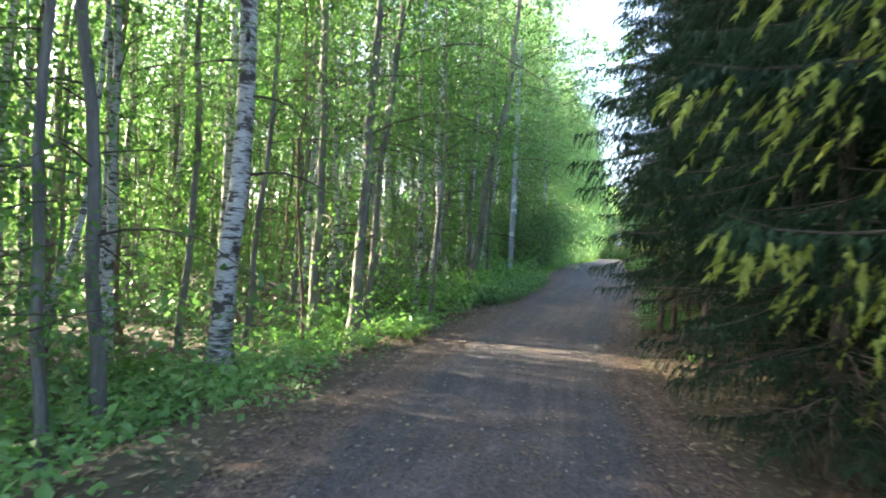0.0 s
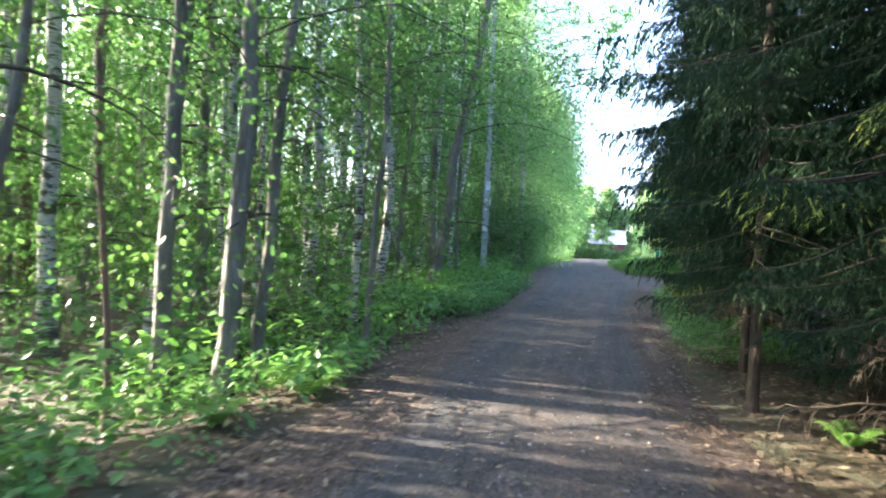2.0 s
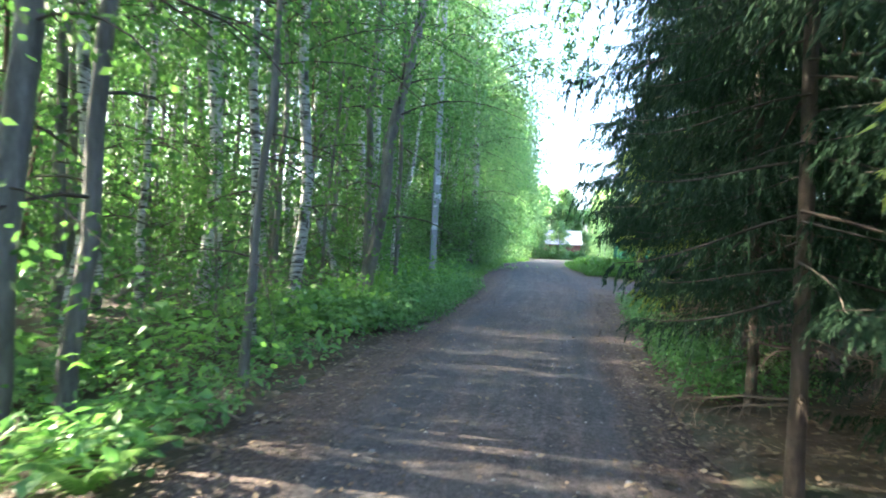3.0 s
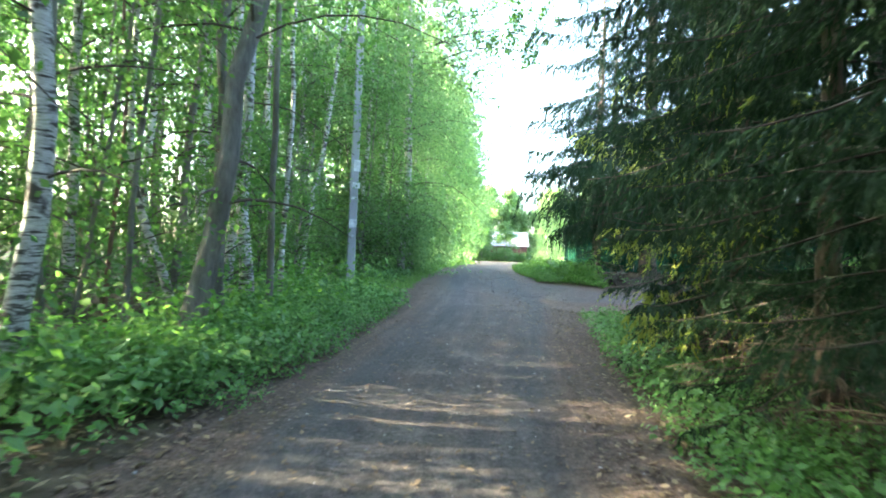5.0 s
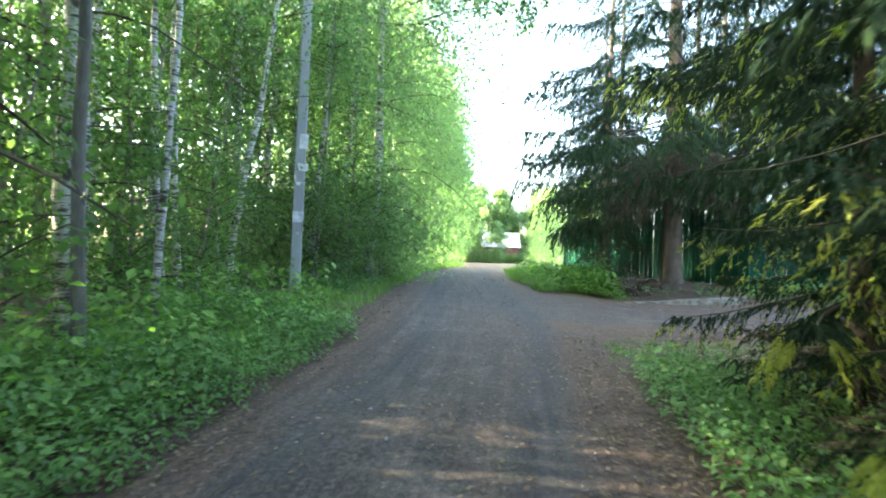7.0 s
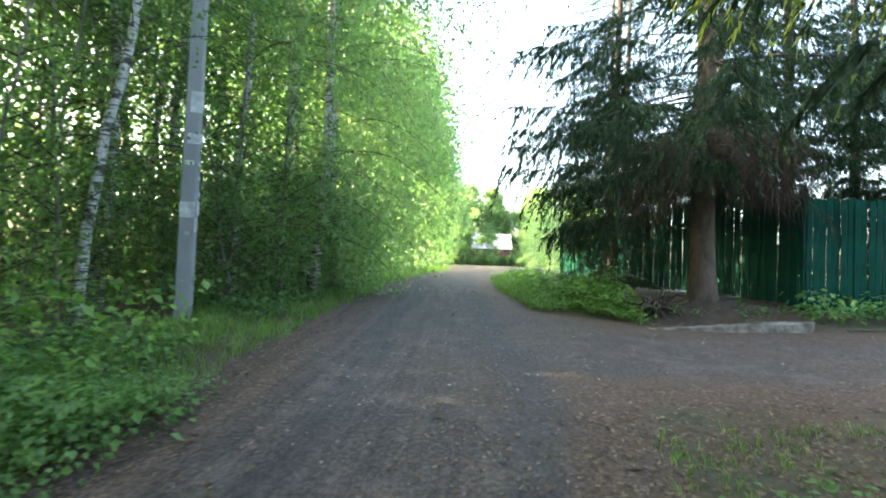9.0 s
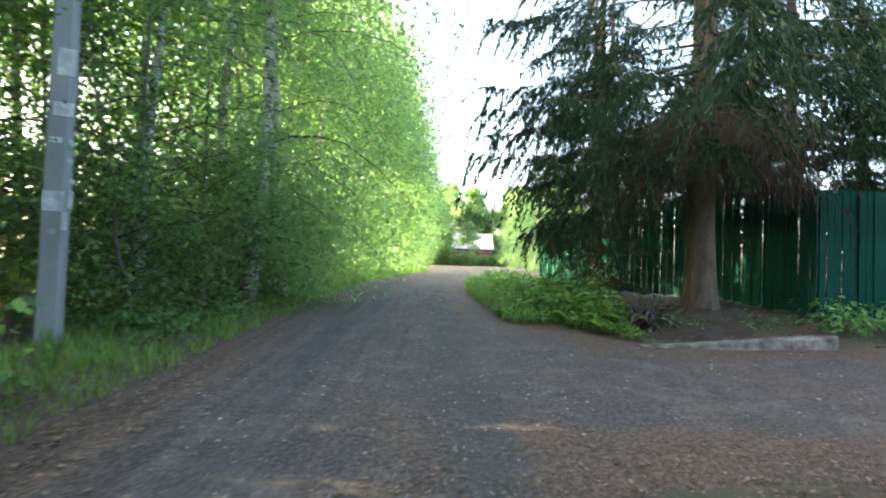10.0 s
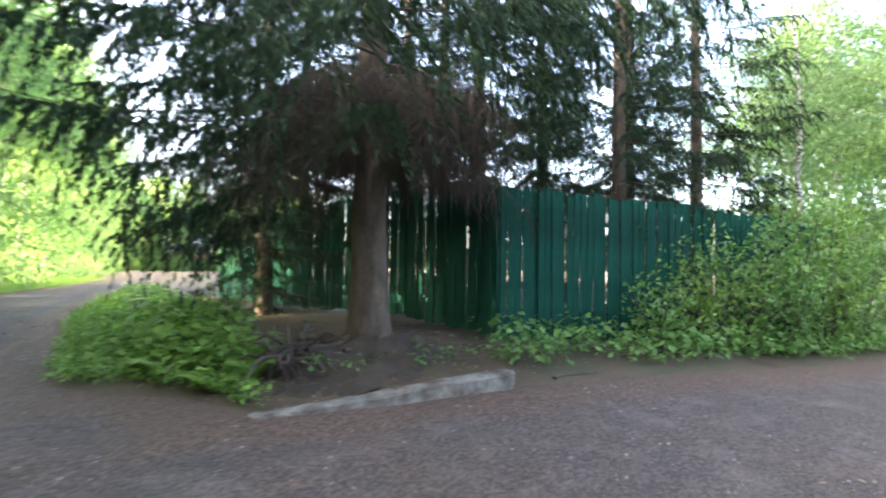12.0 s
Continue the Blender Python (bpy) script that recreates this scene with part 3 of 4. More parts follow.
# trunks whose place is known: x, y, kind, size, turn
KNOWN = [(-2.6, 6.4, "b0", 1.0, 0), (-2.64, 7.3, "a2", 0.8, 20), (-2.1, 8.9, "a1", 1.0, 0), (-1.44, 8.65, "a0", 0.9, 0), (-1.31, 9.35, "a2", 1.3, 0),
         (-2.45, 11.5, "b1", 0.9, 10), (-1.5, 13.0, "b1", 1.05, 40), (-2.05, 15.5, "b0", 0.85, 70), (-0.3, 13.2, "b1", 1.0, 0), (-3.3, 12.9, "a1", 1.0, 200), (-0.75, 14.3, "a2", 1.0, 60), (-0.19, 9.9, "a2", 0.75, 30),
         (-2.9, 10.4, "a2", 1.0, 30), (0.62, 14.6, "a3", 1.0, 0), (-1.4, 20.7, "b1", 1.0, 200),
         (-0.83, 22.4, "b0", 0.8, 0), (0.45, 18.3, "b1", 1.0, 10), (-0.1, 17.2, "a2", 1.2, 0), (1.6, 22.6, "b3", 0.9, 0), (0.86, 26.6, "b1", 1.0, 30), (1.35, 26.2, "b2", 1.0, 0), (-4.3, 4.6, "b0", 0.9, 0), (-5.2, 8.6, "p0", 1.0, 0), (-6.4, 10.5, "p0", 1.0, 0)]
KINDS = {"b": birches, "a": aspens, "p": poles}
taken = []
for x, y, k, size, turn in KNOWN:
    place(KINDS[k[0]][int(k[1])], x, y, turn, size, group=WOOD)
    taken.append((x, y))


def far_enough(x, y, gap):
    return all((x - a) ** 2 + (y - b) ** 2 > gap * gap for a, b in taken)


def in_sun_gap(x, y, width):
    """The open strips by which the sun reaches the lane."""
    n = math.hypot(SUN_WAY.x, SUN_WAY.y)
    return any(abs((x - gx) * SUN_WAY.y - (y - gy) * SUN_WAY.x) / n < width * w and x < gx for gx, gy, w in ((0.6, 7.7, 0.7), (2.9, 12.7, 0.5)))


r = np.random.default_rng(21)
count = 0
for k in range(4000):
    y = r.uniform(-5, 26.5)
    edge_x = np.interp(y, CENTRE[:, 1], CENTRE[:, 0]) - 2.0
    x = edge_x - 0.9 - 15 * r.random() ** 1.1
    if 9 < y < 22.9 and x > 0.12 * y - 0.9 or y > 22 and x > 1.0:
        continue
    if count >= 150 or not far_enough(x, y, 0.95) or in_sun_gap(x, y, 1.0) or (x + 2) ** 2 + (y - 2.5) ** 2 < 4:
        continue
    taken.append((x, y))
    count += 1
    kind = r.choice(["b", "a", "p", "s"], p=[0.17, 0.36, 0.12, 0.35])
    inside = edge_x - x
    if kind == "s" and inside < 3.2 and 4.5 < y < 11.5:
        continue
    if kind == "p" and inside < 5:
        kind = "b"
    pool = {"b": birches[1:3], "a": aspens[1:3], "p": poles, "s": saplings}[kind]
    place(pool[r.integers(len(pool))], x, y, r.uniform(0, 360), r.uniform(0.8, 1.15), group=WOOD if kind != "s" else "saplings in the wood")
for k in range(1500):
    y = r.uniform(0, 28)
    x = np.interp(y, CENTRE[:, 1], CENTRE[:, 0]) - 2.9 - 12 * r.random()
    if 9 < y < 22.9 and x > 0.12 * y - 0.6 or y > 22 and x > 1.2:
        continue
    if count >= 270 or not far_enough(x, y, 0.6) or in_sun_gap(x, y, 0.8):
        continue
    taken.append((x, y))
    count += 1
    place(stems[r.integers(4)], x, y, r.uniform(0, 360), r.uniform(0.8, 1.2), group=WOOD)
# the trees at low y are out of view, added to hold back the sun
for k in range(48):
    y = -7 + k * 0.95
    x = np.interp(y, CENTRE[:, 1], CENTRE[:, 0]) - (16 + 5 * (k % 3)) - r.uniform(0, 4)
    if not in_sun_gap(x, y, 1.9):
        place(bushy[k % 2], x, y, r.uniform(0, 360), r.uniform(0.8, 1.3), group="leafy trees deep in the wood")
for k in range(4):
    y = 17.0 + 2.2 * k
    place(bushy[k % 2], np.interp(y, CENTRE[:, 1], CENTRE[:, 0]) - r.uniform(15, 19), y, r.uniform(0, 360), r.uniform(0.8, 1.1), group="leafy trees deep in the wood")
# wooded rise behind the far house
far_tree = broadleaf("far_tree", 450, 13, 0.15, 0.05, 50, 7500, 3.4, 0.42, M_BIRCH, M_LEAF_HAZED, "rounded leafy distant tree with haze put into its leaf colour", (0.3, 0.1), 0, 0.6, egg=True)
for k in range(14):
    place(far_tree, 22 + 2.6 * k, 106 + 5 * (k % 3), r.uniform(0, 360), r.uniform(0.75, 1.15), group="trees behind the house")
# leafy young growth along the wood's edge
for x, y, k, s in ((-1.9, 15.6, 2, 1.0), (0.4, 19.0, 2, 1.0), (0.9, 22.6, 2, 1.1), (1.9, 23.8, 2, 1.0), (-1.6, 17.8, 2, 1.1), (-3.0, 15.0, 0, 1.2), (-0.9, 11.8, 1, 0.8), (-3.4, 3.4, 0, 0.9), (0.0, 24.5, 2, 1.1), (0.5, 16.4, 1, 0.9), (0.9, 19.4, 1, 1.0), (1.5, 22.4, 0, 1.1), (3.4, 24.2, 1, 1.3), (4.1, 25.2, 0, 1.1), (3.2, 24.6, 2, 1.1), (2.2, 24.9, 2, 1.2), (-0.6, 14.9, 2, 1.0), (0.3, 20.6, 2, 1.1)):
    place(saplings[k], x, y, r.uniform(0, 360), s, group="saplings in the wood")


def crooked_birch(points, radius, seed):
    """A birch whose stem bends in and out again, with a light crown."""
    rr = np.random.default_rng(seed)
    x, y = points[0][:2]
    z = gz(x, y)
    tree = empty("crooked_birch", x, y, z, "crooked birch with a bent pale stem", "tree", WOOD)
    pts = np.array(points, float) - [x, y, 0]
    u, t = np.linspace(0, 1, 30), np.linspace(0, 1, len(pts))
    path = np.stack([np.interp(u, t, pts[:, i]) for i in range(3)], 1)
    for k in range(3):
        path[1:-1] = (path[:-2] + path[1:-1] * 2 + path[2:]) / 4
    path[0, 2] -= 0.15
    q = Quads()
    q.tube(path, radius * (1 - u * 0.8), 9)
    part("trunk", q, M_BIRCH, tree, smooth=True)
    limbs, crown = Quads(), Quads()
    for k in range(14):
        p0 = path[rr.integers(16, 30)]
        d = unit(rr.normal(size=3) * [1, 1, 0.3] + [0, 0, 0.4]) * rr.uniform(0.8, 1.6)
        limbs.tube(np.stack([p0, p0 + d * 0.5, p0 + d - [0, 0, 0.15]]), [0.014, 0.009, 0.004], 4)
        c = p0 + d * rr.uniform(0.3, 1.1, (70, 1)) + rr.normal(size=(70, 3)) * 0.22
        crown.loose(leaves(c, rr.normal(size=(70, 3)), 0.1, 0.07, rr, 0.6, False))
    part("crown", crown, M_LEAF, tree, extra=limbs, extra_material=M_TWIG)


crooked_birch([(-4.85, 6.4, 0), (-4.75, 6.4, 0.7), (-4.4, 6.4, 1.5), (-4.3, 6.45, 2.1), (-4.25, 6.5, 3.2), (-4.1, 6.5, 5.5), (-4.0, 6.6, 9)], 0.06, 901)
crooked_birch([(0.3, 15.8, 0), (0.13, 15.85, 0.7), (-0.2, 15.9, 1.5), (-0.38, 15.95, 2.2), (-0.36, 16, 4), (-0.3, 16, 6.5), (-0.2, 16, 10)], 0.07, 902)

# the green curtain of birches along the lane's far stretch; its hazy glow is leaf colour
curtain = [broadleaf("curtain_birch", 400 + i, h, 0.08, 0.04, 70, n, 2.3, lf, M_BIRCH, M_LEAF_HAZED, "young birch leafy to the ground beside the lane", (0.5, 0.1), 0, 0.7, egg=True) for i, (h, n, lf) in enumerate([(14, 17000, 0.09), (12.5, 15000, 0.09), (13, 6000, 0.19)])]
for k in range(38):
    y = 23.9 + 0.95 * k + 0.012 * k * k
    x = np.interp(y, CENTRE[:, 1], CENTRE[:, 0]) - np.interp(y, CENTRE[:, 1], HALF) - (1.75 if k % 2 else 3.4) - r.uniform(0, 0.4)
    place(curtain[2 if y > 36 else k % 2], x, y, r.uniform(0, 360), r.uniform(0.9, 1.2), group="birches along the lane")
for k in range(7):
    y = 25.5 + 2.6 * k + 0.1 * k * k
    place(curtain[2], np.interp(y, CENTRE[:, 1], CENTRE[:, 0]) - 7.4 - r.uniform(0, 1.2), y, r.uniform(0, 360), 1.0, group="birches along the lane")
place(curtain[0], 4.7, 26.4, 60, 1.35, group="birches along the lane")
host = place(curtain[0], 5.3, 27.6, 200, 1.25, group="birches along the lane")
q, lv = Quads(), Quads(3)
back = host.matrix_basis.inverted()
for dz in (-0.6, 0.1, 0.8, 1.6, 2.4, 3.2):
    u = np.linspace(0, 1, 8)[:, None]
    p = np.array([5.8, 27.4, 8.8 + dz]) + u * np.array([4.2 + (0.8 if dz < 0 else 0.15) * dz, -0.8 + 0.4 * dz, 2.2]) - np.array([0, 0, 1.9]) * u ** 2
    w = r.beta(1.3, 1.0, 150)
    w = np.repeat(w[:13], 30)
    c = np.stack([np.interp(w, u[:, 0], p[:, i]) for i in range(3)], 1) + np.repeat(r.normal(size=(13, 3)) * 0.3, 30, 0) + r.normal(size=(390, 3)) * 0.13
    q.tube(np.array([back @ Vector(a) for a in p]), np.linspace(0.03, 0.006, 8), 4)
    lv.loose(np.array([back @ Vector(a) for a in leaves(c, r.normal(size=(390, 3)), 0.15, 0.12, r, 0.6).reshape(-1, 3)]).reshape(-1, 3, 3))
part("overhanging_limb", lv, M_LEAF, host, extra=q, extra_material=M_TWIG)
for x, y, s in ((20.5, 84, 1.0), (24, 92, 1.0), (28, 97, 0.8), (33, 106, 1.1), (40, 110, 1.0), (46, 104, 1.1), (20, 75, 0.8), (52, 100, 1.2), (17, 88, 1.3), (30, 70, 0.6), (33, 78, 0.7), (27, 60, 0.7), (24, 54, 0.6), (31.0, 89.5, 0.5), (27.6, 91.5, 0.55), (36.5, 87, 0.5), (23, 98, 1.0), (56, 106, 1.2)):
    place(far_tree if y > 80 else curtain[2], x, y, r.uniform(0, 360), s, group="birches along the lane")
for x, y, s in ((20.8, 20.8, 0.75), (23.5, 17.8, 0.7), (26, 21, 0.85), (22, 24, 0.8), (30, 17.5, 0.8), (28, 12, 0.8)):
    place(curtain[1 if x < 23 else 2], x, y, r.uniform(0, 360), s, group="birches past the fence")

garden_tree = broadleaf("garden_tree", 460, 9, 0.12, 0.06, 60, 15000, 2.7, 0.15, M_BIRCH, M_LEAF_HAZED, "leafy tree past the fence, haze and light put into its pale green", (0.3, 0.1), 0, 0.6, egg=True)
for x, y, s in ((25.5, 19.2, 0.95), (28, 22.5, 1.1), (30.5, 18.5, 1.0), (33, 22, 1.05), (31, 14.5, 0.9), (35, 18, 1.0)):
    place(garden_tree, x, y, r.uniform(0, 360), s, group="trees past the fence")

# spruces on the other side
SPR = "dark spruce with drooping branches to the ground"
near = [spruce("spruce_tree", 500, 14, 0.07, 1.5, 0.4, SPR, "near", per_whorl=5, dead=40, shoots_on=math.pi, power=0.5, dead_reach=0.6), spruce("spruce_tree", 501, 12, 0.055, 1.4, 0.5, "dark spruce with bare dry twigs low down", "near", per_whorl=5, dead=44, dead_reach=0.7, power=0.5), spruce("spruce_tree", 502, 13, 0.029, 1.28, 1.1, "dark spruce with a bare lower trunk and dry twigs", "near", per_whorl=5, dead=10, dead_reach=0.4, power=0.5)]
plain = [spruce("spruce_tree", 510, 14, 0.15, 2.7, 0.4, SPR, "far", 0.46, power=0.6), spruce("spruce_tree", 511, 13, 0.13, 2.4, 0.3, SPR, "far", 0.46, power=0.55)]
SPRUCES = "spruces beside the lane"
for x, y, tr, turn, s in ((2.85, 2.35, near[0], 0, 0.85), (2.9, 4.4, near[1], -20, 1.0), (2.9, 0.2, near[1], 35, 1.0), (4.2, 3.5, near[0], 60, 1.0), (4.4, 5.5, near[0], 110, 1.0), (4.9, 8.0, near[0], 200, 0.95), (2.55, 3.4, near[1], 80, 0.75), (2.5, 1.3, near[1], 140, 0.75), (3.05, 6.2, near[2], 20, 1.0), (3.15, 7.7, near[2], 0, 1.0), (3.95, 9.1, near[2], 45, 0.95), (4.75, 10.3, near[2], -30, 1.0), (5.4, 11.3, near[0], 5, 1.0), (6.2, 13.0, near[0], -20, 1.0), (7.2, 14.7, near[0], 20, 1.0), (8.6, 15.4, near[0], 50, 0.9)):
    place(tr, x, y, turn, s, group=SPRUCES)
# those at (8.4, 10.6), (10, 13) and (4.2, -5) are unseen and only block light
for x, y, tr, turn, s in ((4.4, 2.6, plain[1], 0, 0.95), (4.7, 4.8, plain[1], 50, 0.95), (5.2, 6.9, plain[1], 120, 0.95), (6.0, 9.0, plain[1], 20, 0.9), (8.4, 10.6, plain[1], 0, 1), (10, 13, plain[0], 30, 1), (3.8, -1.6, plain[1], 0, 1), (4.2, -5, plain[0], 0, 1)):
    place(tr, x, y, turn, s, group=SPRUCES)
# back row of spruces, added to shut out light from the open side
for k in range(13):
    y = -6.0 + 1.75 * k
    x = np.interp(y, CENTRE[:, 1], CENTRE[:, 0]) + 6.6 + 1.3 * (k % 2)
    place(plain[k % 2], x, y, 47 * k, 0.9 + 0.05 * (k % 3), group=SPRUCES)
BIG_X, BIG_Y = 12.36, 23.75
big = spruce("big_spruce", 520, 18, 0.235, 4.3, 3.3, "tall spruce with a bare grey-brown lower trunk beside the kerb", "open", 0.40, 5, 0, None, 0.5, 0.6, low=0.5)
place(big, BIG_X, BIG_Y)
behind = spruce("spruce_tree", 521, 15, 0.14, 2.5, 2.2, "tall spruce standing behind the green fence", "open", 0.38, 5, 20)
for x, y, turn, s in ((12.7, 27.6, 20, 0.9), (15.6, 24.8, 90, 1.0), (17.6, 23.0, 200, 1.0), (19.3, 22.2, 30, 0.95), (16.5, 28, 60, 1.0)):
    place(behind, x, y, turn, s, group="spruces by the fence")

for x, y, turn in ((16.4, 26.6, 40), (18.2, 25.2, 70), (20.4, 24.2, 150), (15.6, 31.5, 20)):
    place(plain[0], x, y, turn, 1.0, group="spruces by the fence")


def reaching_branch(tree, z, ang, length, tilt, kind):
    """A long low branch, its fresh tips coloured as if sunlit, as a part of a spruce that stands already."""
    limb, spray, tips = BRANCHES[kind][int(z * 10) % 4]
    R = np.array(Euler((0.1, -tilt, ang)).to_matrix())
    move = lambda a: a @ R.T * length + np.array([0, 0, z])
    wood, green = Quads(), Quads(3)
    wood.tube(move(limb), np.linspace(0.02, 0.004, 7), 5)
    green.loose(move(spray))
    branch = part("branch", green, M_NEEDLE, tree, extra=wood, extra_material=M_TWIG)
    if kind not in ("tips", "gold"):
        return
    young = Quads(3)
    young.loose(move(tips))
    tagged(part("young_growth", young, M_LIT_SHOOT, branch, "fresh shoot tips with sunlight put into their yellow-green"), kind="stuff")


# gold sprays: sunlight given by tip colour, since no sun reaches them
first_spruce = [o for o in scene.objects if o.name.startswith("spruce_tree") and abs(o.location.x - 2.85) < 0.01][0]
for z, ang, length, tilt in ((2.7, 3.0, 2.0, 0.12), (3.2, 3.2, 1.9, 0.1), (1.8, 3.1, 1.85, 0.12)):
    reaching_branch(first_spruce, z, ang, length, tilt, "gold")
for sx, sy, low in ((8.6, 15.4, ((4.1, 1.35, 3.2, 0.05), (4.3, 1.05, 3.3, 0.05), (3.9, 1.6, 2.9, 0.1))), (7.2, 14.7, ((0.95, 3.25, 1.5, 0.05), (1.75, 3.35, 1.55, 0.1), (2.4, 3.1, 1.5, 0.1), (1.4, 3.8, 1.5, 0.0))), (6.2, 13.0, ((0.9, 3.7, 1.45, 0.05), (1.6, 3.5, 1.45, 0.1), (2.2, 3.8, 1.4, 0.1))), (3.05, 6.2, ((1.75, 3.0, 1.2, 0.05), (2.1, 3.6, 1.1, 0.1)))):
    stem = [o for o in scene.objects if o.name.startswith("spruce_tree") and abs(o.location.x - sx) + abs(o.location.y - sy) < 0.01][0]
    for z, ang, length, tilt in low:
        reaching_branch(stem, z, ang, length, tilt, "gold" if z < 1.5 else "tips")
for k, (z, ang, length, tilt) in enumerate(((3.1, 2.2, 3.9, -0.02), (3.3, 2.75, 4.2, 0.0), (3.0, 3.3, 3.6, -0.05), (2.75, 2.5, 3.5, -0.26), (2.6, 2.2, 3.2, -0.3), (2.65, 2.9, 3.1, -0.22), (3.4, 1.7, 3.6, 0.0))):
    reaching_branch(big, z, ang, length, tilt, "open")


def dead_skirt(tree, z0, z1, reach, count, seed):
    """Dry lower branches that arch out and hang down, with a fringe of brittle twigs."""
    rr = np.random.default_rng(seed)
    q = Quads()
    for k in range(count):
        ang, zz, ln = rr.uniform(0, 2 * np.pi), rr.uniform(z0, z1), reach * rr.uniform(0.5, 1.1)
        u = np.linspace(0, 1, 7)[:, None]
        out, across = np.array([math.cos(ang), math.sin(ang), 0]), np.array([-math.sin(ang), math.cos(ang), 0])
        p = np.array([0, 0, zz]) + out * ln * u + np.array([0, 0, 1.0]) * ln * (0.12 * u - rr.uniform(0.3, 0.6) * u ** 2.2) + np.cumsum(rr.normal(size=(7, 3)) * 0.025, 0) * u
        q.tube(p, np.linspace(0.013, 0.003, 7), 4)
        for j in range(44):
            w = rr.uniform(0.15, 1)
            a = np.array([np.interp(w, u[:, 0], p[:, i]) for i in range(3)])
            d = out * rr.uniform(0.0, 0.35) + across * rr.normal() * 0.35
            h = rr.uniform(0.18, 0.6)
            q.tube(np.stack([a, a + d * h * 0.6 - [0, 0, 0.35 * h], a + d * h - [0, 0, h]]), [0.007, 0.006, 0.003], 3)
    tagged(part("deadwood", q, M_TWIG, tree, "hanging dry brown lower branches"), kind="stuff")


dead_skirt(big, 2.5, 3.6, 2.0, 150, 77)
place(plain[1], 12.9, 28.2, 10, 0.8, group="spruces by the fence")
# small spruces added behind the fence to deepen the dark above it
for x, y, turn, size in ((15.5, 24.6, 0, 0.3), (17.0, 23.7, 80, 0.3), (15.2, 26.4, 150, 0.33), (18.6, 23.0, 220, 0.28)):
    place(plain[1], x, y, turn, size, group="spruces by the fence")

# ---- fence, kerb, pole ----
def fence_run(x0, y0, x1, y1, height, name_label):
    """Upright painted boards on rails and posts."""
    fence = empty("picket_fence", x0, y0, 0, name_label, "fence", "green fence round the plot")
    length = math.hypot(x1 - x0, y1 - y0)
    ang = math.degrees(math.atan2(y1 - y0, x1 - x0))
    fence.rotation_euler = (0, 0, radians(ang))
    n = round(length / 0.122)
    board = Quads()
    board.box((-0.053, -0.011, 0.0), (0.053, 0.011, height))
    shared = board.mesh("board", M_FENCE)
    rr = np.random.default_rng(int(abs(x0 * 10 + y1)))
    for k in range(n):
        u = (k + 0.5) * 0.122
        wx, wy = x0 + (x1 - x0) * u / length, y0 + (y1 - y0) * u / length
        ob = new("board", shared)
        ob.parent = fence
        ob.matrix_basis = pose(u, rr.uniform(-0.004, 0.004) - 0.022 * (k % 2), gz(wx, wy) + 0.06 + rr.uniform(-0.03, 0.03), rr.uniform(-0.6, 0.6), rr.uniform(-0.7, 0.7), rr.uniform(-4, 4))
    za, zb = gz(x0, y0), gz(x1, y1)
    for hz in (0.45, height - 0.35):
        q = Quads()
        pts = [(u * length, 0.035, za + (zb - za) * u + hz) for u in (0, 1)]
        q.tube(pts, [0.035, 0.035], 4)
        part("rail", q, M_FENCE, fence)
    for k in range(int(length / 2.4) + 1):
        u = min(k * 2.4, length - 0.05)
        q = Quads()
        z0 = gz(x0 + (x1 - x0) * u / length, y0 + (y1 - y0) * u / length)
        q.box((u - 0.04, 0.06, z0 - 0.3), (u + 0.04, 0.14, z0 + height - 0.05))
        part("post", q, M_SPRUCEBARK, fence)
    return fence


fence_run(14.0, 22.9, 20.8, 20.0, 2.18, "tall green painted board fence under the spruces")
fence_run(14.15, 33.5, 13.97, 22.93, 2.18, "green painted board fence running back beside the lane")

q = Quads()
u = np.linspace(0, 1, 26)
kx, ky, kz = 9.85 + 2.75 * u, 22.5 - 0.95 * u, 0.36 + 0.18 * u
prof = np.array([(-0.1, -0.25), (-0.1, 0.06), (-0.075, 0.085), (0.075, 0.085), (0.1, 0.06), (0.1, -0.25)])
side = unit(np.array([0.95, 2.75]))
jit = np.random.default_rng(3).normal(size=(26, 6, 1)) * 0.007
ring = np.stack([kx[:, None] + prof[None, :, 0] * side[0], ky[:, None] + prof[None, :, 0] * side[1], kz[:, None] + prof[None, :, 1] * np.linspace(0.2, 1.25, 26)[:, None]], -1) + jit
k, i = np.meshgrid(np.arange(25), np.arange(6), indexing="ij")
q.add(ring, np.stack([k * 6 + i, (k + 1) * 6 + i, (k + 1) * 6 + (i + 1) % 6, k * 6 + (i + 1) % 6], -1))
q.add(ring[[0, -1]], [(0, 1, 2, 3), (0, 3, 4, 5), (9, 8, 7, 6), (11, 10, 9, 6)])
tagged(new("kerb_beam", q.mesh("kerb_beam", M_KERB)), "long chipped concrete beam lying at the roadside", "kerb")

pole = empty("utility_pole", 2.86, 22.9, gz(2.86, 22.9), "tapered grey concrete power pole with torn paper notices", "pole")
pole.rotation_euler = (radians(-0.4), radians(0.6), radians(0))
q = Quads()
lo, hi = 0.112, 0.088
c = 0.02
shape = lambda s: np.array([(-s + c, -s), (s - c, -s), (s, -s + c), (s, s - c), (s - c, s), (-s + c, s), (-s, s - c), (-s, -s + c)])
zs = np.linspace(-0.4, 10.0, 14)
ring = np.stack([np.c_[shape(lo + (hi - lo) * max(z, 0) / 10), np.full(8, z)] for z in zs])
k, i = np.meshgrid(np.arange(13), np.arange(8), indexing="ij")
q.add(ring, np.stack([k * 8 + i, k * 8 + (i + 1) % 8, (k + 1) * 8 + (i + 1) % 8, (k + 1) * 8 + i], -1))
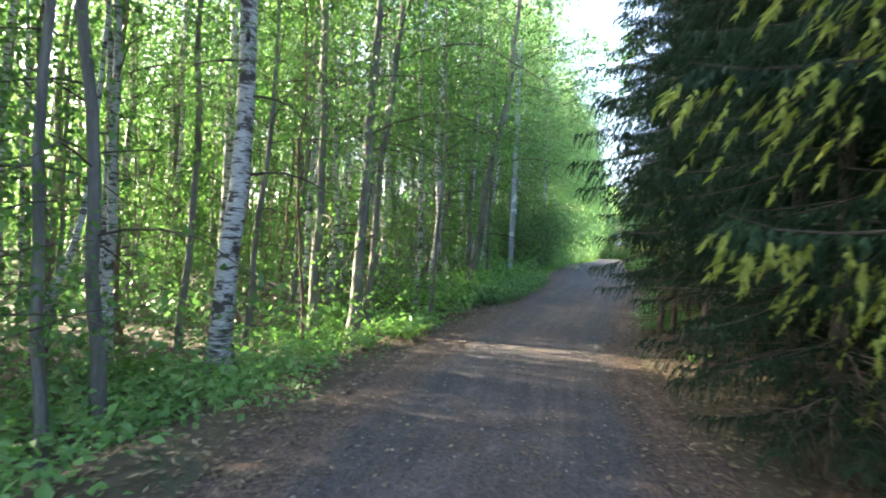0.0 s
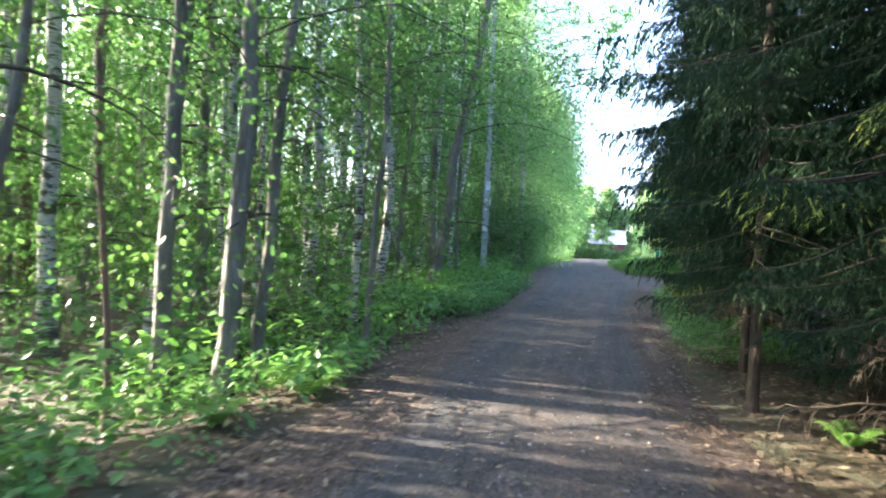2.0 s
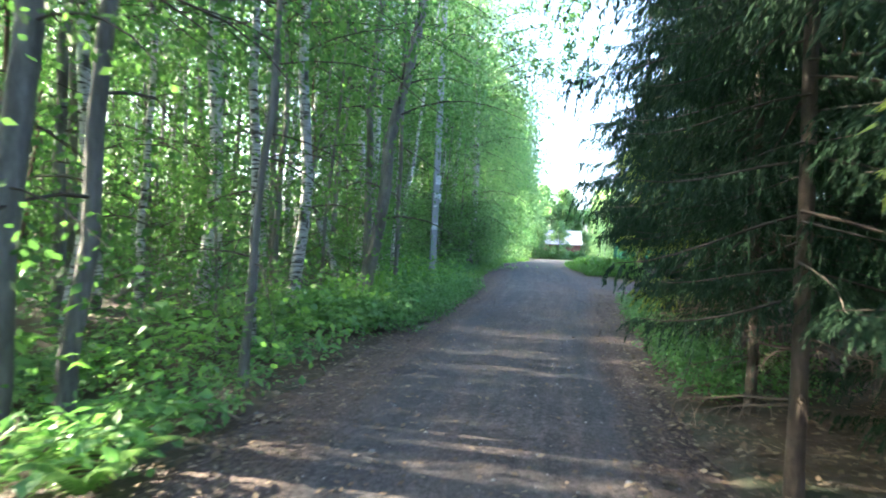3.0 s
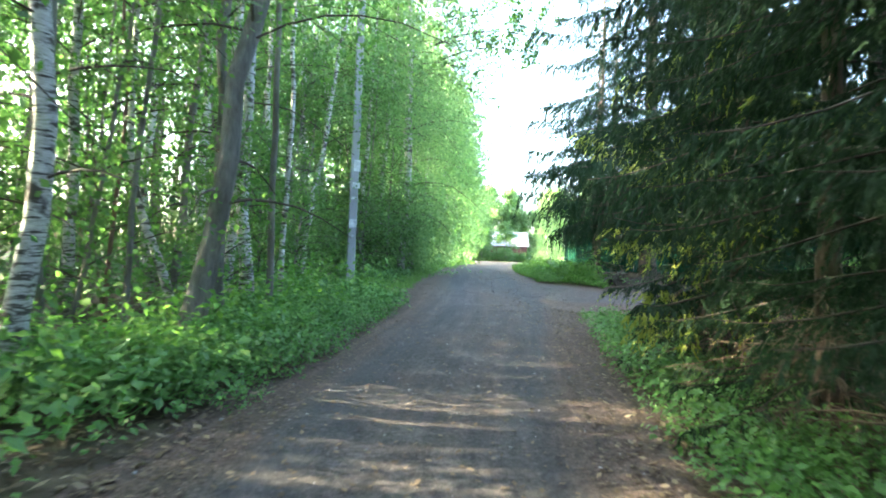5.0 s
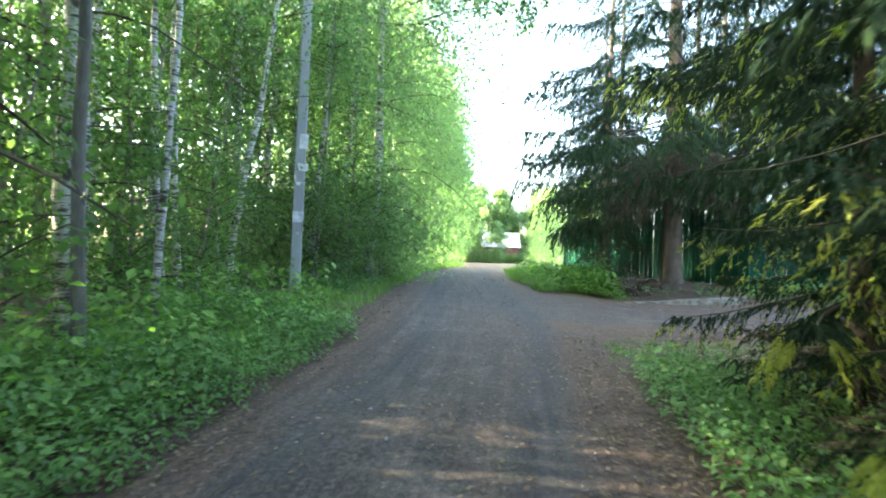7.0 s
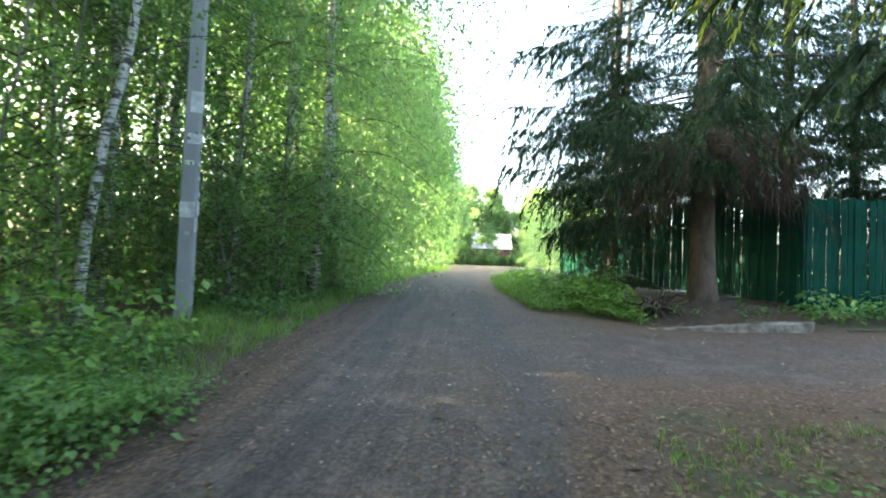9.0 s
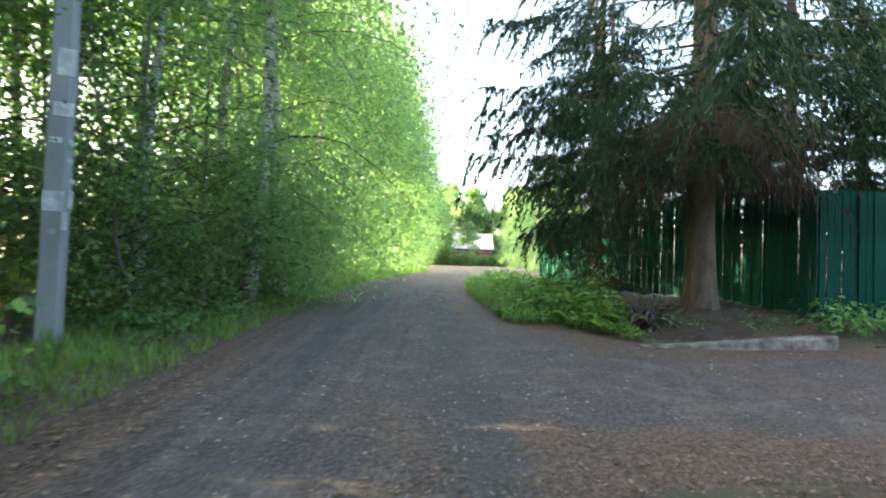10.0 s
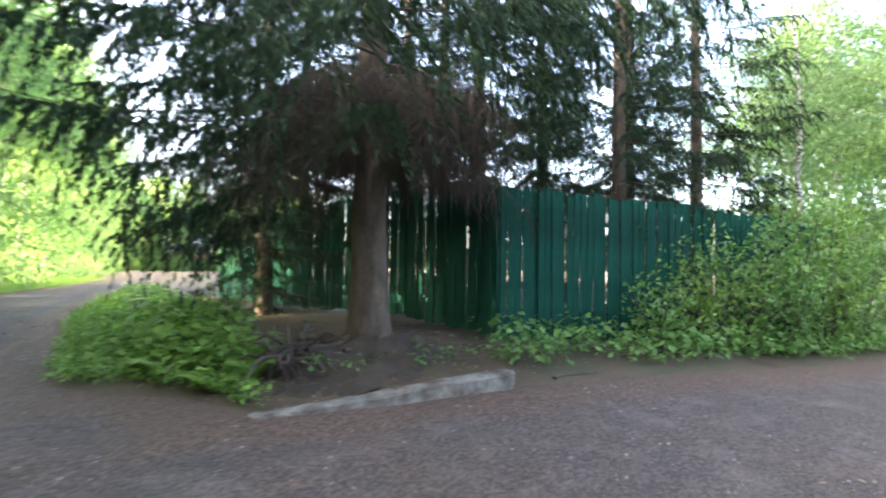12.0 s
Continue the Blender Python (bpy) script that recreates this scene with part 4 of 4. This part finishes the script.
part("shaft", q, M_POLE, pole)
rr = np.random.default_rng(5)
for z, h, w, u in ((2.95, 0.3, 0.17, -0.01), (2.5, 0.15, 0.2, 0.0), (1.45, 0.22, 0.2, 0.0), (2.2, 0.06, 0.12, 0.03), (1.2, 0.05, 0.06, 0.05)):
    q = Quads()
    s = 0.112 - 0.0024 * z
    q.box((u - w / 2, -s - 0.006, z), (u + w / 2, -s - 0.002, z + h), pose(0, 0, 0, 0, rr.uniform(-2, 2), 0))
    part("paper_notice", q, M_PAPER, pole, "faded torn paper notice")
for z, h in ((2.2, 0.06), (2.0, 0.05), (1.78, 0.05), (1.5, 0.2), (1.25, 0.2)):
    q = Quads()
    s = 0.112 - 0.0024 * z
    q.box((s + 0.002, -0.09, z), (s + 0.006, 0.06, z + h), pose(0, 0, 0, rr.uniform(-3, 3), 0, 0))
    part("paper_notice", q, M_PAPER, pole, "faded torn paper notice")

# ---- far house ----
house = empty("far_house", 35.6, 101, 0.8, "low house with red board walls and a pale roof", "house")
house.rotation_euler, house.scale = (0, 0, radians(-14)), (0.52, 0.6, 0.85)
q = Quads()
q.box((-6, -3, 0), (6, 3, 3.5))
part("wall", q, M_REDWALL, house)
q = Quads()
v = [(x, y, z + e) for e in (0, 0.15) for x, y, z in ((-6.5, -3.6, 3.3), (6.5, -3.6, 3.3), (6.5, 0, 6.3), (-6.5, 0, 6.3), (-6.5, 3.6, 3.3), (6.5, 3.6, 3.3))]
q.add(v, [(0, 3, 2, 1), (3, 4, 5, 2), (6, 7, 8, 9), (9, 8, 11, 10), (0, 1, 7, 6), (5, 4, 10, 11), (0, 6, 9, 3), (3, 9, 10, 4), (1, 2, 8, 7), (2, 5, 11, 8)])
part("roof", q, M_ROOF, house)


# ---- low growth ----
def clumps(name, xy, size, material, r, label, n=9, leaf=0.1, rise=0.3, kind="stuff"):
    """Many broad-leaved low plants in one mesh."""
    q = Quads()
    xy = np.asarray(xy)
    z = ground_z(xy[:, 0], xy[:, 1])
    m = len(xy)
    ang = r.uniform(0, 2 * np.pi, (m, n))
    rad = np.sqrt(r.random((m, n))) * 0.22 * size[:, None]
    h = rise * size[:, None] * r.uniform(0.25, 1.0, (m, n))
    p = np.stack([xy[:, :1] + rad * np.cos(ang), xy[:, 1:] + rad * np.sin(ang), z[:, None] + h], -1).reshape(-1, 3)
    d = np.stack([np.cos(ang), np.sin(ang), r.uniform(-0.5, 0.35, (m, n))], -1).reshape(-1, 3)
    d = unit(d + 0.3 * r.normal(size=d.shape))
    L = (leaf * size[:, None] * r.uniform(0.6, 1.3, (m, n))).reshape(-1, 1)
    s = unit(np.cross(d, np.array([0, 0, 1.0]) + 0.35 * r.normal(size=d.shape)))
    up = np.cross(s, d) * np.sign(np.cross(s, d)[:, 2:3])
    b0, b1, b2 = p, p + d * L * 0.55 - up * L * 0.06, p + d * L - np.array([0, 0, 1]) * L * 0.2
    e1 = s * L * 0.36
    f = up * L * 0.07
    v = np.stack([b0, b1 + e1 + f, b2, b1 - e1 + f, b1], 1)
    k = np.arange(len(p))[:, None] * 5
    q.add(v, np.concatenate([k + [0, 4, 2, 3], k + [0, 1, 2, 4]]))
    ob = new(name, q.mesh(name, material))
    return tagged(ob, label, "plants", kind=kind)


def blades(name, xy, height, r, label, n=6):
    q = Quads()
    xy = np.repeat(np.asarray(xy), n, 0) + r.normal(size=(len(xy) * n, 2)) * 0.05
    h = np.repeat(height, n) * r.uniform(0.5, 1.2, len(xy))
    p = np.c_[xy, ground_z(xy[:, 0], xy[:, 1]) - 0.01]
    ang = r.uniform(0, 2 * np.pi, len(xy))
    d = np.c_[np.cos(ang), np.sin(ang), np.zeros(len(xy))]
    s = np.c_[-np.sin(ang), np.cos(ang), np.zeros(len(xy))] * 0.0045
    mid, tip = p + d * h[:, None] * 0.15 + [0, 0, 1] * h[:, None] * 0.6, p + d * h[:, None] * r.uniform(0.25, 0.7, (len(xy), 1)) + [0, 0, 1] * h[:, None] * 0.95
    v = np.stack([p - s, p + s, mid + s, mid - s, tip + s * 0.15, tip - s * 0.15], 1)
    k = np.arange(len(p))[:, None] * 6
    q.add(v, np.concatenate([k + [0, 1, 2, 3], k + [3, 2, 4, 5]]))
    return tagged(new(name, q.mesh(name, M_GRASS)), label, "grass", kind="stuff")


def strip(r, n, y0, y1, out0, out1, side=-1, power=1.0):
    """Places beside the lane, between two distances from its edge."""
    y = r.uniform(y0, y1, n)
    c, h = np.interp(y, CENTRE[:, 1], CENTRE[:, 0]), np.interp(y, CENTRE[:, 1], HALF)
    return np.stack([c + side * (h + out0 + (out1 - out0) * r.random(n) ** power), y], 1)


def sheltered(xy, lo, hi):
    d = road_distance(xy[:, 0], xy[:, 1])
    return xy[(d > lo) & (d < hi)]


def patchy(xy, r, amount=0.5):
    """Thins places by soft patches, so that bare litter shows between."""
    w = wavy(xy[:, 0] * 0.55 + 3, xy[:, 1] * 0.55)
    return xy[r.random(len(xy)) < np.clip(0.55 + amount * w * 1.6, 0.05, 1)]


r = np.random.default_rng(31)
xy = sheltered(patchy(strip(r, 3500, -2, 14, 0.1, 3.4, -1, 0.9), r, 0.35), 0.08, 9)
clumps("verge_herbs", xy, r.uniform(0.6, 1.3, len(xy)) * (0.9 + 0.4 * wavy(xy[:, 0], xy[:, 1] + 4)), M_HERB, r, "low broad-leaved green herbs along the lane edge", 13, 0.085, 0.30)
xy = sheltered(strip(r, 2400, 12.5, 19.4, -0.3, 2.4, -1, 1.0), -0.32, 9)
clumps("tall_verge_herbs", xy, r.uniform(0.7, 1.3, len(xy)) * (0.85 + 0.45 * wavy(xy[:, 0] * 0.9, xy[:, 1] * 0.9)), M_HERB, r, "thick knee-high green herbs along the wood edge", 21, 0.054, 0.38)
xy = patchy(strip(r, 6500, -4, 40, 2.2, 16, -1), r, 0.4)
clumps("wood_floor_herbs", xy, r.uniform(0.8, 2.0, len(xy)), M_HERB, r, "green undergrowth between the birch trunks", 11, 0.085, 0.55)
xy = strip(r, 4200, 17, 55, 0.0, 2.0, -1)
blades("verge_grass", xy, r.uniform(0.08, 0.32, len(xy)) * (0.85 + 0.4 * wavy(xy[:, 0] * 1.3, xy[:, 1] * 1.3)), r, "bright green uncut verge grass", 6)
xy = sheltered(strip(r, 900, 20, 30, 0.5, 2.2, -1, 0.8), 0.4, 9)
xy = xy[(xy[:, 0] - 3.0) ** 2 + ((xy[:, 1] - 22.2) * 0.7) ** 2 > 0.8]
clumps("lane_edge_herbs", xy, r.uniform(0.5, 1.1, len(xy)), M_HERB, r, "small green herbs in the verge grass", 11, 0.09, 0.3)
xy = strip(r, 1000, 9.2, 16.5, 0.1, 1.5, 1, 1.3)
xy = sheltered(xy, 0.1, 9)
clumps("spruce_foot_herbs", xy, r.uniform(0.7, 1.4, len(xy)), M_HERB, r, "green herbs at the feet of the spruces", 22, 0.044, 0.28)
xy = np.stack([r.uniform(6.5, 11.5, 900), r.uniform(14.5, 18, 900)], 1)
xy = sheltered(xy, -0.25, 1.0)
xy = patchy(xy, r, 0.6)
blades("corner_grass", xy, r.uniform(0.035, 0.1, len(xy)), r, "thin trodden grass on the bare corner", 7)

xy = sheltered(strip(r, 260, 6, 21, 0.3, 2.2, -1), 0.3, 9)
clumps("tall_weeds", xy, r.uniform(1.0, 2.2, len(xy)), M_LUSH_LIT, r, "tall light green weeds standing out of the verge", 18, 0.05, 0.42)

# the green wedge between the two lanes
xy = np.stack([r.uniform(7.5, 13.5, 8500), r.uniform(21.5, 33, 8500)], 1)
xy = sheltered(xy, 0.12, 6)
wedge = xy[(xy[:, 0] - 7.5 < 2.8 + 0.15 * (xy[:, 1] - 22)) & ((xy[:, 1] > 22.6) | (xy[:, 0] < 10.0))]
clumps("wedge_herbs", wedge, np.clip(road_distance(wedge[:, 0], wedge[:, 1]) * 1.3, 0.55, 1.35) * r.uniform(0.8, 1.2, len(wedge)), M_LUSH_LIT, r, "lush nettles and herbs on the corner, sky light put into their bright green", 13, 0.095, 0.36)
xy = wedge[wedge[:, 1] > 25]
blades("wedge_grass", xy, r.uniform(0.15, 0.38, len(xy)), r, "tall grass at the lane's bend", 6)
# low growth along the fence and the side lane
t = r.random(1500)
xy = np.stack([13.0 + 9.5 * t, 22.2 - 2.6 * t + r.normal(size=1500) * 0.45], 1)
xy = sheltered(xy, 0.15, 2.6)
xy = xy[r.random(len(xy)) < 0.08 + 0.09 * (xy[:, 0] - 13.0)]
clumps("fence_foot_herbs", xy, r.uniform(0.6, 1.3, len(xy)), M_HERB, r, "scattered green weeds at the foot of the fence", 11, 0.10, 0.4)


t = r.random(20)
xy = np.stack([10.9 + 2.6 * t, 23.0 - 0.95 * t + r.normal(size=20) * 0.16 + 0.12], 1)
clumps("bank_seedlings", xy, r.uniform(0.5, 1.1, 20), M_HERB, r, "small green seedlings on the bare earth bank", 9, 0.09, 0.3)


def shrub(x, y, height, spread, n, seed, label):
    rr = np.random.default_rng(seed)
    thing = empty("leafy_shrub", x, y, gz(x, y), label, "shrub", "shrubs by the fence")
    for k in range(16):
        wood, crown = Quads(), Quads(3)
        ang, out = rr.uniform(0, 2 * np.pi), spread * rr.uniform(0.3, 1.0)
        u = np.linspace(0, 1, 6)[:, None]
        h = height * rr.uniform(0.5, 1.0)
        p = np.array([math.cos(ang), math.sin(ang), 0]) * out * u ** 1.2 + np.array([0, 0, h]) * (u - 0.15 * u ** 3) + np.cumsum(rr.normal(size=(6, 3)) * 0.03, 0) * u
        p[0, 2] = -0.05
        wood.tube(p, np.linspace(0.014, 0.003, 6), 4)
        m = n // 16
        w = rr.beta(1.7, 1.0, m)
        c = np.stack([np.interp(w, u[:, 0], p[:, i]) for i in range(3)], 1) + rr.normal(size=(m, 3)) * 0.15
        c[:, 2] = np.maximum(c[:, 2], 0.08)
        crown.loose(leaves(c, rr.normal(size=(m, 3)), 0.09 * rr.uniform(0.7, 1.3, m), 0.065 * rr.uniform(0.7, 1.2, m), rr, 0.4))
        stem = part("stem", wood, M_TWIG, thing)
        part("foliage", crown, M_GRASS if seed % 3 == 0 else M_HERB, stem)


for x, y, h, sp, n, k in ((16.0, 21.5, 1.3, 0.8, 450, 2), (16.8, 21.1, 2.1, 0.9, 900, 3), (17.6, 20.8, 2.8, 1.0, 1500, 4), (18.5, 20.4, 3.2, 1.1, 2100, 5), (19.5, 20.1, 3.3, 1.2, 2300, 6), (20.7, 19.8, 3.1, 1.2, 2300, 7), (21.0, 21.2, 4.8, 1.6, 3200, 9), (22.6, 20.4, 5.2, 1.7, 3000, 10), (10.9, 25.2, 0.9, 0.6, 500, 8)):
    shrub(x, y, h, sp, n, k, "tangled light green leafy shrub beside the fence")


def fern(x, y, size, seed, lush=M_LUSH_LIT):
    rr = np.random.default_rng(seed)
    thing = empty("fern", x, y, gz(x, y), "bright green fern with arching fronds", "fern", "ferns")
    for k in range(8):
        q = Quads(3)
        ang = k * 0.785 + rr.uniform(-0.3, 0.3)
        u = np.linspace(0.08, 1, 22)
        out = np.array([math.cos(ang), math.sin(ang), 0])
        across = np.array([-math.sin(ang), math.cos(ang), 0])
        p = out * (u * size * rr.uniform(0.6, 0.9))[:, None] + np.array([0, 0, 1]) * (size * (1.15 * u - 0.75 * u ** 2.2))[:, None]
        w = size * 0.2 * np.sin(np.pi * u ** 0.7) + 0.01
        for sgn in (-1, 1):
            tip = p + across * (sgn * w)[:, None] + out * w[:, None] * 0.4 - np.array([0, 0, 0.2]) * w[:, None]
            q.loose(np.stack([p - out * 0.012, p + out * 0.018, tip], 1))
        part("frond", q, lush, thing)


for i, (x, y, sz) in enumerate(((-0.45, 7.85, 0.5), (-0.75, 8.25, 0.4), (10.3, 24.1, 0.65), (10.8, 23.9, 0.55), (10.5, 24.9, 0.7), (9.9, 23.9, 0.5), (11.2, 24.6, 0.5), (10.2, 23.3, 0.45), (10.6, 23.4, 0.5), (11.0, 24.3, 0.6), (10.1, 24.6, 0.6), (3.3, 6.9, 0.3), (-0.95, 7.2, 0.35))):
    fern(x, y, sz, 60 + i)


def scatter(name, xy, lift, length, width, material, r, label):
    """Flat fallen leaves, each lying by itself."""
    d = road_distance(xy[:, 0], xy[:, 1])
    z = np.maximum(ground_z(xy[:, 0], xy[:, 1], d), road_z(xy[:, 0], xy[:, 1], d)) + lift
    p = np.c_[xy, z + r.uniform(0, 0.012, len(xy))]
    n = len(p)
    a = r.uniform(0, 2 * np.pi, n)
    d3 = np.c_[np.cos(a), np.sin(a), r.uniform(-0.15, 0.35, n)]
    s3 = np.c_[-np.sin(a), np.cos(a), r.uniform(-0.35, 0.35, n)]
    L, W = (length * r.uniform(0.6, 1.3, n))[:, None], (width * r.uniform(0.6, 1.2, n))[:, None]
    q = Quads()
    q.loose(np.stack([p, p + d3 * L * 0.5 + s3 * W * 0.5, p + d3 * L, p + d3 * L * 0.5 - s3 * W * 0.5], 1))
    return tagged(new(name, q.mesh(name, material)), label, "leaf litter", kind="stuff")


left, right = strip(r, 9000, -1, 24, -0.6, 1.5, -1, 0.9), strip(r, 13000, -1, 18.5, -0.5, 2.2, 1, 0.9)
onroad = np.concatenate([strip(r, 2600, 0, 30, -1.9, 0.0, 1), strip(r, 1800, 0, 22, -1.2, 0.0, -1)])
bank = np.stack([r.uniform(9.9, 14.5, 2600), r.uniform(21.6, 24.6, 2600)], 1)
bank = bank[road_distance(bank[:, 0], bank[:, 1]) > 0.1]
corner = np.stack([r.uniform(5.5, 13, 3500), r.uniform(14.5, 19, 3500)], 1)
scatter("leaf_litter", np.concatenate([left, right, onroad, corner, bank]), 0.006, 0.05, 0.032, M_DRYLEAF, r, "dry brown fallen leaves strewn beside the lane")


xy = np.concatenate([strip(r, 3600, -1, 15, -0.15, 2.2, 1, 0.9), strip(r, 1500, 0, 14, -0.2, 0.9, -1)])
scatter("large_leaf_litter", xy, 0.012, 0.07, 0.045, M_DRYLEAF, r, "curled pale brown leaves on the bare ground")


def pebble(seed):
    rr = np.random.default_rng(seed)
    q = Quads()
    n = 6
    ang = np.linspace(0, 2 * np.pi, n, endpoint=False)
    ring = [np.c_[np.cos(ang) * s, np.sin(ang) * s, np.full(n, z)] * rr.uniform(0.85, 1.15, (n, 1)) for s, z in ((0.9, -0.3), (1.0, 0.15), (0.55, 0.55))]
    k, i = np.meshgrid(np.arange(2), np.arange(n), indexing="ij")
    q.add(np.concatenate(ring), np.stack([k * n + i, k * n + (i + 1) % n, (k + 1) * n + (i + 1) % n, (k + 1) * n + i], -1))
    q.add(ring[2], [(0, 1, 2, 3), (0, 3, 4, 5)])
    return np.concatenate(q.v), np.concatenate(q.f)


q = Quads()
shapes = [pebble(i) for i in range(5)]
xy = np.concatenate([strip(r, 900, 1, 32, -3.4, -0.1, 1), np.stack([r.uniform(4.5, 14, 700), r.uniform(16.5, 22.5, 700)], 1)])
d = road_distance(xy[:, 0], xy[:, 1])
for (x, y), dd, z in zip(xy[d < 0], d[d < 0], road_z(xy[d < 0, 0], xy[d < 0, 1], d[d < 0])):
    v, f = shapes[r.integers(5)]
    sz = 0.006 + 0.012 * r.random() ** 3
    q.add(v * sz * r.uniform(0.7, 1.3, 3) + [x, y, z], f)
tagged(new("road_pebbles", q.mesh("road_pebbles", M_STONE)), "small grey stones lying loose on the lane", "pebbles", kind="stuff")

# earth bank with a hollow and roots beside the big spruce
gx, gy = np.arange(9.9, 13.6, 0.12), np.arange(22.3, 24.6, 0.12)
tagged(grid_mesh("earth_bank", gx, gy, lambda x, y: level(x, y) - 0.1 + 0.14 * np.exp(-((x - 11.6) ** 2 / 1.2 + (y - 22.6) ** 2 / 0.15)) + 0.2 * np.exp(-((x - 11.2) ** 2 / 0.35 + (y - 23.5) ** 2 / 0.3)) + 0.3 * np.exp(-((x - 12.4) ** 2 / 0.8 + (y - 23.5) ** 2 / 0.5)) + 0.06 * wavy(x * 4, y * 4) + 0.03 * wavy(x * 9 + 2, y * 9), M_SOIL), "dark bare earth bank with roots under the spruce", "earth bank", kind="structure")


def stick(points, radius, label, category="branch", material=M_DEAD):
    q = Quads()
    q.tube(points, np.linspace(radius, radius * 0.35, len(points)), 6)
    tagged(new("fallen_branch", q.mesh("fallen_branch", material, True)), label, category, "fallen branches")


def root_tangle(x, y, size, seed):
    """An upturned mass of twisted dark roots and torn soil."""
    rr = np.random.default_rng(seed)
    thing = empty("root_tangle", x, y, gz(x, y), "dark tangle of bare roots in the hollow of the bank", "roots")
    for k in range(26):
        a, b = rr.uniform(0, 2 * np.pi), rr.uniform(0.1, 1.1)
        u = np.linspace(0, 1, 7)[:, None]
        d = np.array([math.cos(a) * math.cos(b), math.sin(a) * math.cos(b), math.sin(b)])
        p = d * size * rr.uniform(0.6, 1.1) * u + np.array([0, 0, -0.75]) * size * u ** 2.2 * rr.uniform(0.4, 1) + np.cumsum(rr.normal(size=(7, 3)) * 0.06 * size, 0) * u
        q = Quads()
        q.tube(p + [0, 0, 0.12 * size], np.linspace(0.05, 0.012, 7) * size * rr.uniform(0.8, 1.5), 6)
        part("root", q, M_TWIG, thing, smooth=True)


root_tangle(11.0, 23.45, 0.75, 41)
root_tangle(11.35, 23.75, 0.65, 42)
for k in range(9):
    a, s0 = k * 0.75, r.uniform(0.5, 1.0)
    z0 = gz(BIG_X, BIG_Y)
    pts = [(BIG_X + math.cos(a) * t, BIG_Y + math.sin(a) * t, z0 + 0.2 * math.exp(-t * 3) - 0.02 + 0.03 * math.sin(9 * t)) for t in np.linspace(0.15, s0, 6)]
    q = Quads()
    q.tube(np.array(pts) - np.array(big.location), np.linspace(0.075, 0.02, 6), 7)
    part("root", q, M_SPRUCEBARK, big, smooth=True)
for x, y, dx, dy, h, rad in ((-0.95, 7.95, 0.12, 0.05, 0.42, 0.016), (-0.92, 7.95, 0.3, -0.08, 0.3, 0.013), (-1.15, 7.7, -0.4, 0.1, 0.08, 0.014), (-0.9, 7.6, 0.55, 0.12, 0.03, 0.010), (-0.8, 7.8, 0.35, 0.4, 0.05, 0.009)):
    z = gz(x, y)
    stick([(x + dx * t + 0.02 * math.sin(9 * t), y + dy * t, z + 0.012 + h * t - 0.1 * h * t * t) for t in np.linspace(0, 1, 7)], rad, "broken pale dry branch at the lane edge")
for x, y, dx, dy in ((10.75, 23.3, 0.1, 0.1), (10.95, 23.15, -0.05, 0.05), (11.1, 23.35, 0.1, 0.0)):
    z = gz(x, y)
    stick([(x + dx * t, y + dy * t, z + 0.55 * t) for t in np.linspace(0, 1, 5)], 0.022, "broken dark root stub rising from the bank", material=M_TWIG)
for x, y, dx, dy in ((13.2, 21.4, 0.9, -0.1), (4.1, 6.3, 0.8, 0.5), (3.6, 5.2, 0.9, -0.3)):
    z = max(gz(x, y), gz(x + dx, y + dy))
    stick([(x + dx * t, y + dy * t + 0.04 * math.sin(7 * t), z + 0.02) for t in np.linspace(0, 1, 7)], 0.02, "fallen dark branch lying on the litter", material=M_TWIG)

# hedge and shrubs at the lane's far end
for i, x in enumerate(np.linspace(28, 42, 8)):
    y = 97.5 - 0.25 * (x - 28)
    rr = np.random.default_rng(800 + i)
    hedge = empty("hedge_bush", x, y, gz(x, y), "dense dark green hedge bush before the house", "bush", "hedge before the house")
    q = Quads(3)
    c = rr.normal(size=(900, 3)) * [0.8, 0.5, 0.4] + [0, 0, 0.75]
    c[:, 2] = np.maximum(c[:, 2], 0.05)
    q.loose(leaves(c, rr.normal(size=(900, 3)), 0.28, 0.22, rr))
    part("crown", q, M_LEAF, hedge)
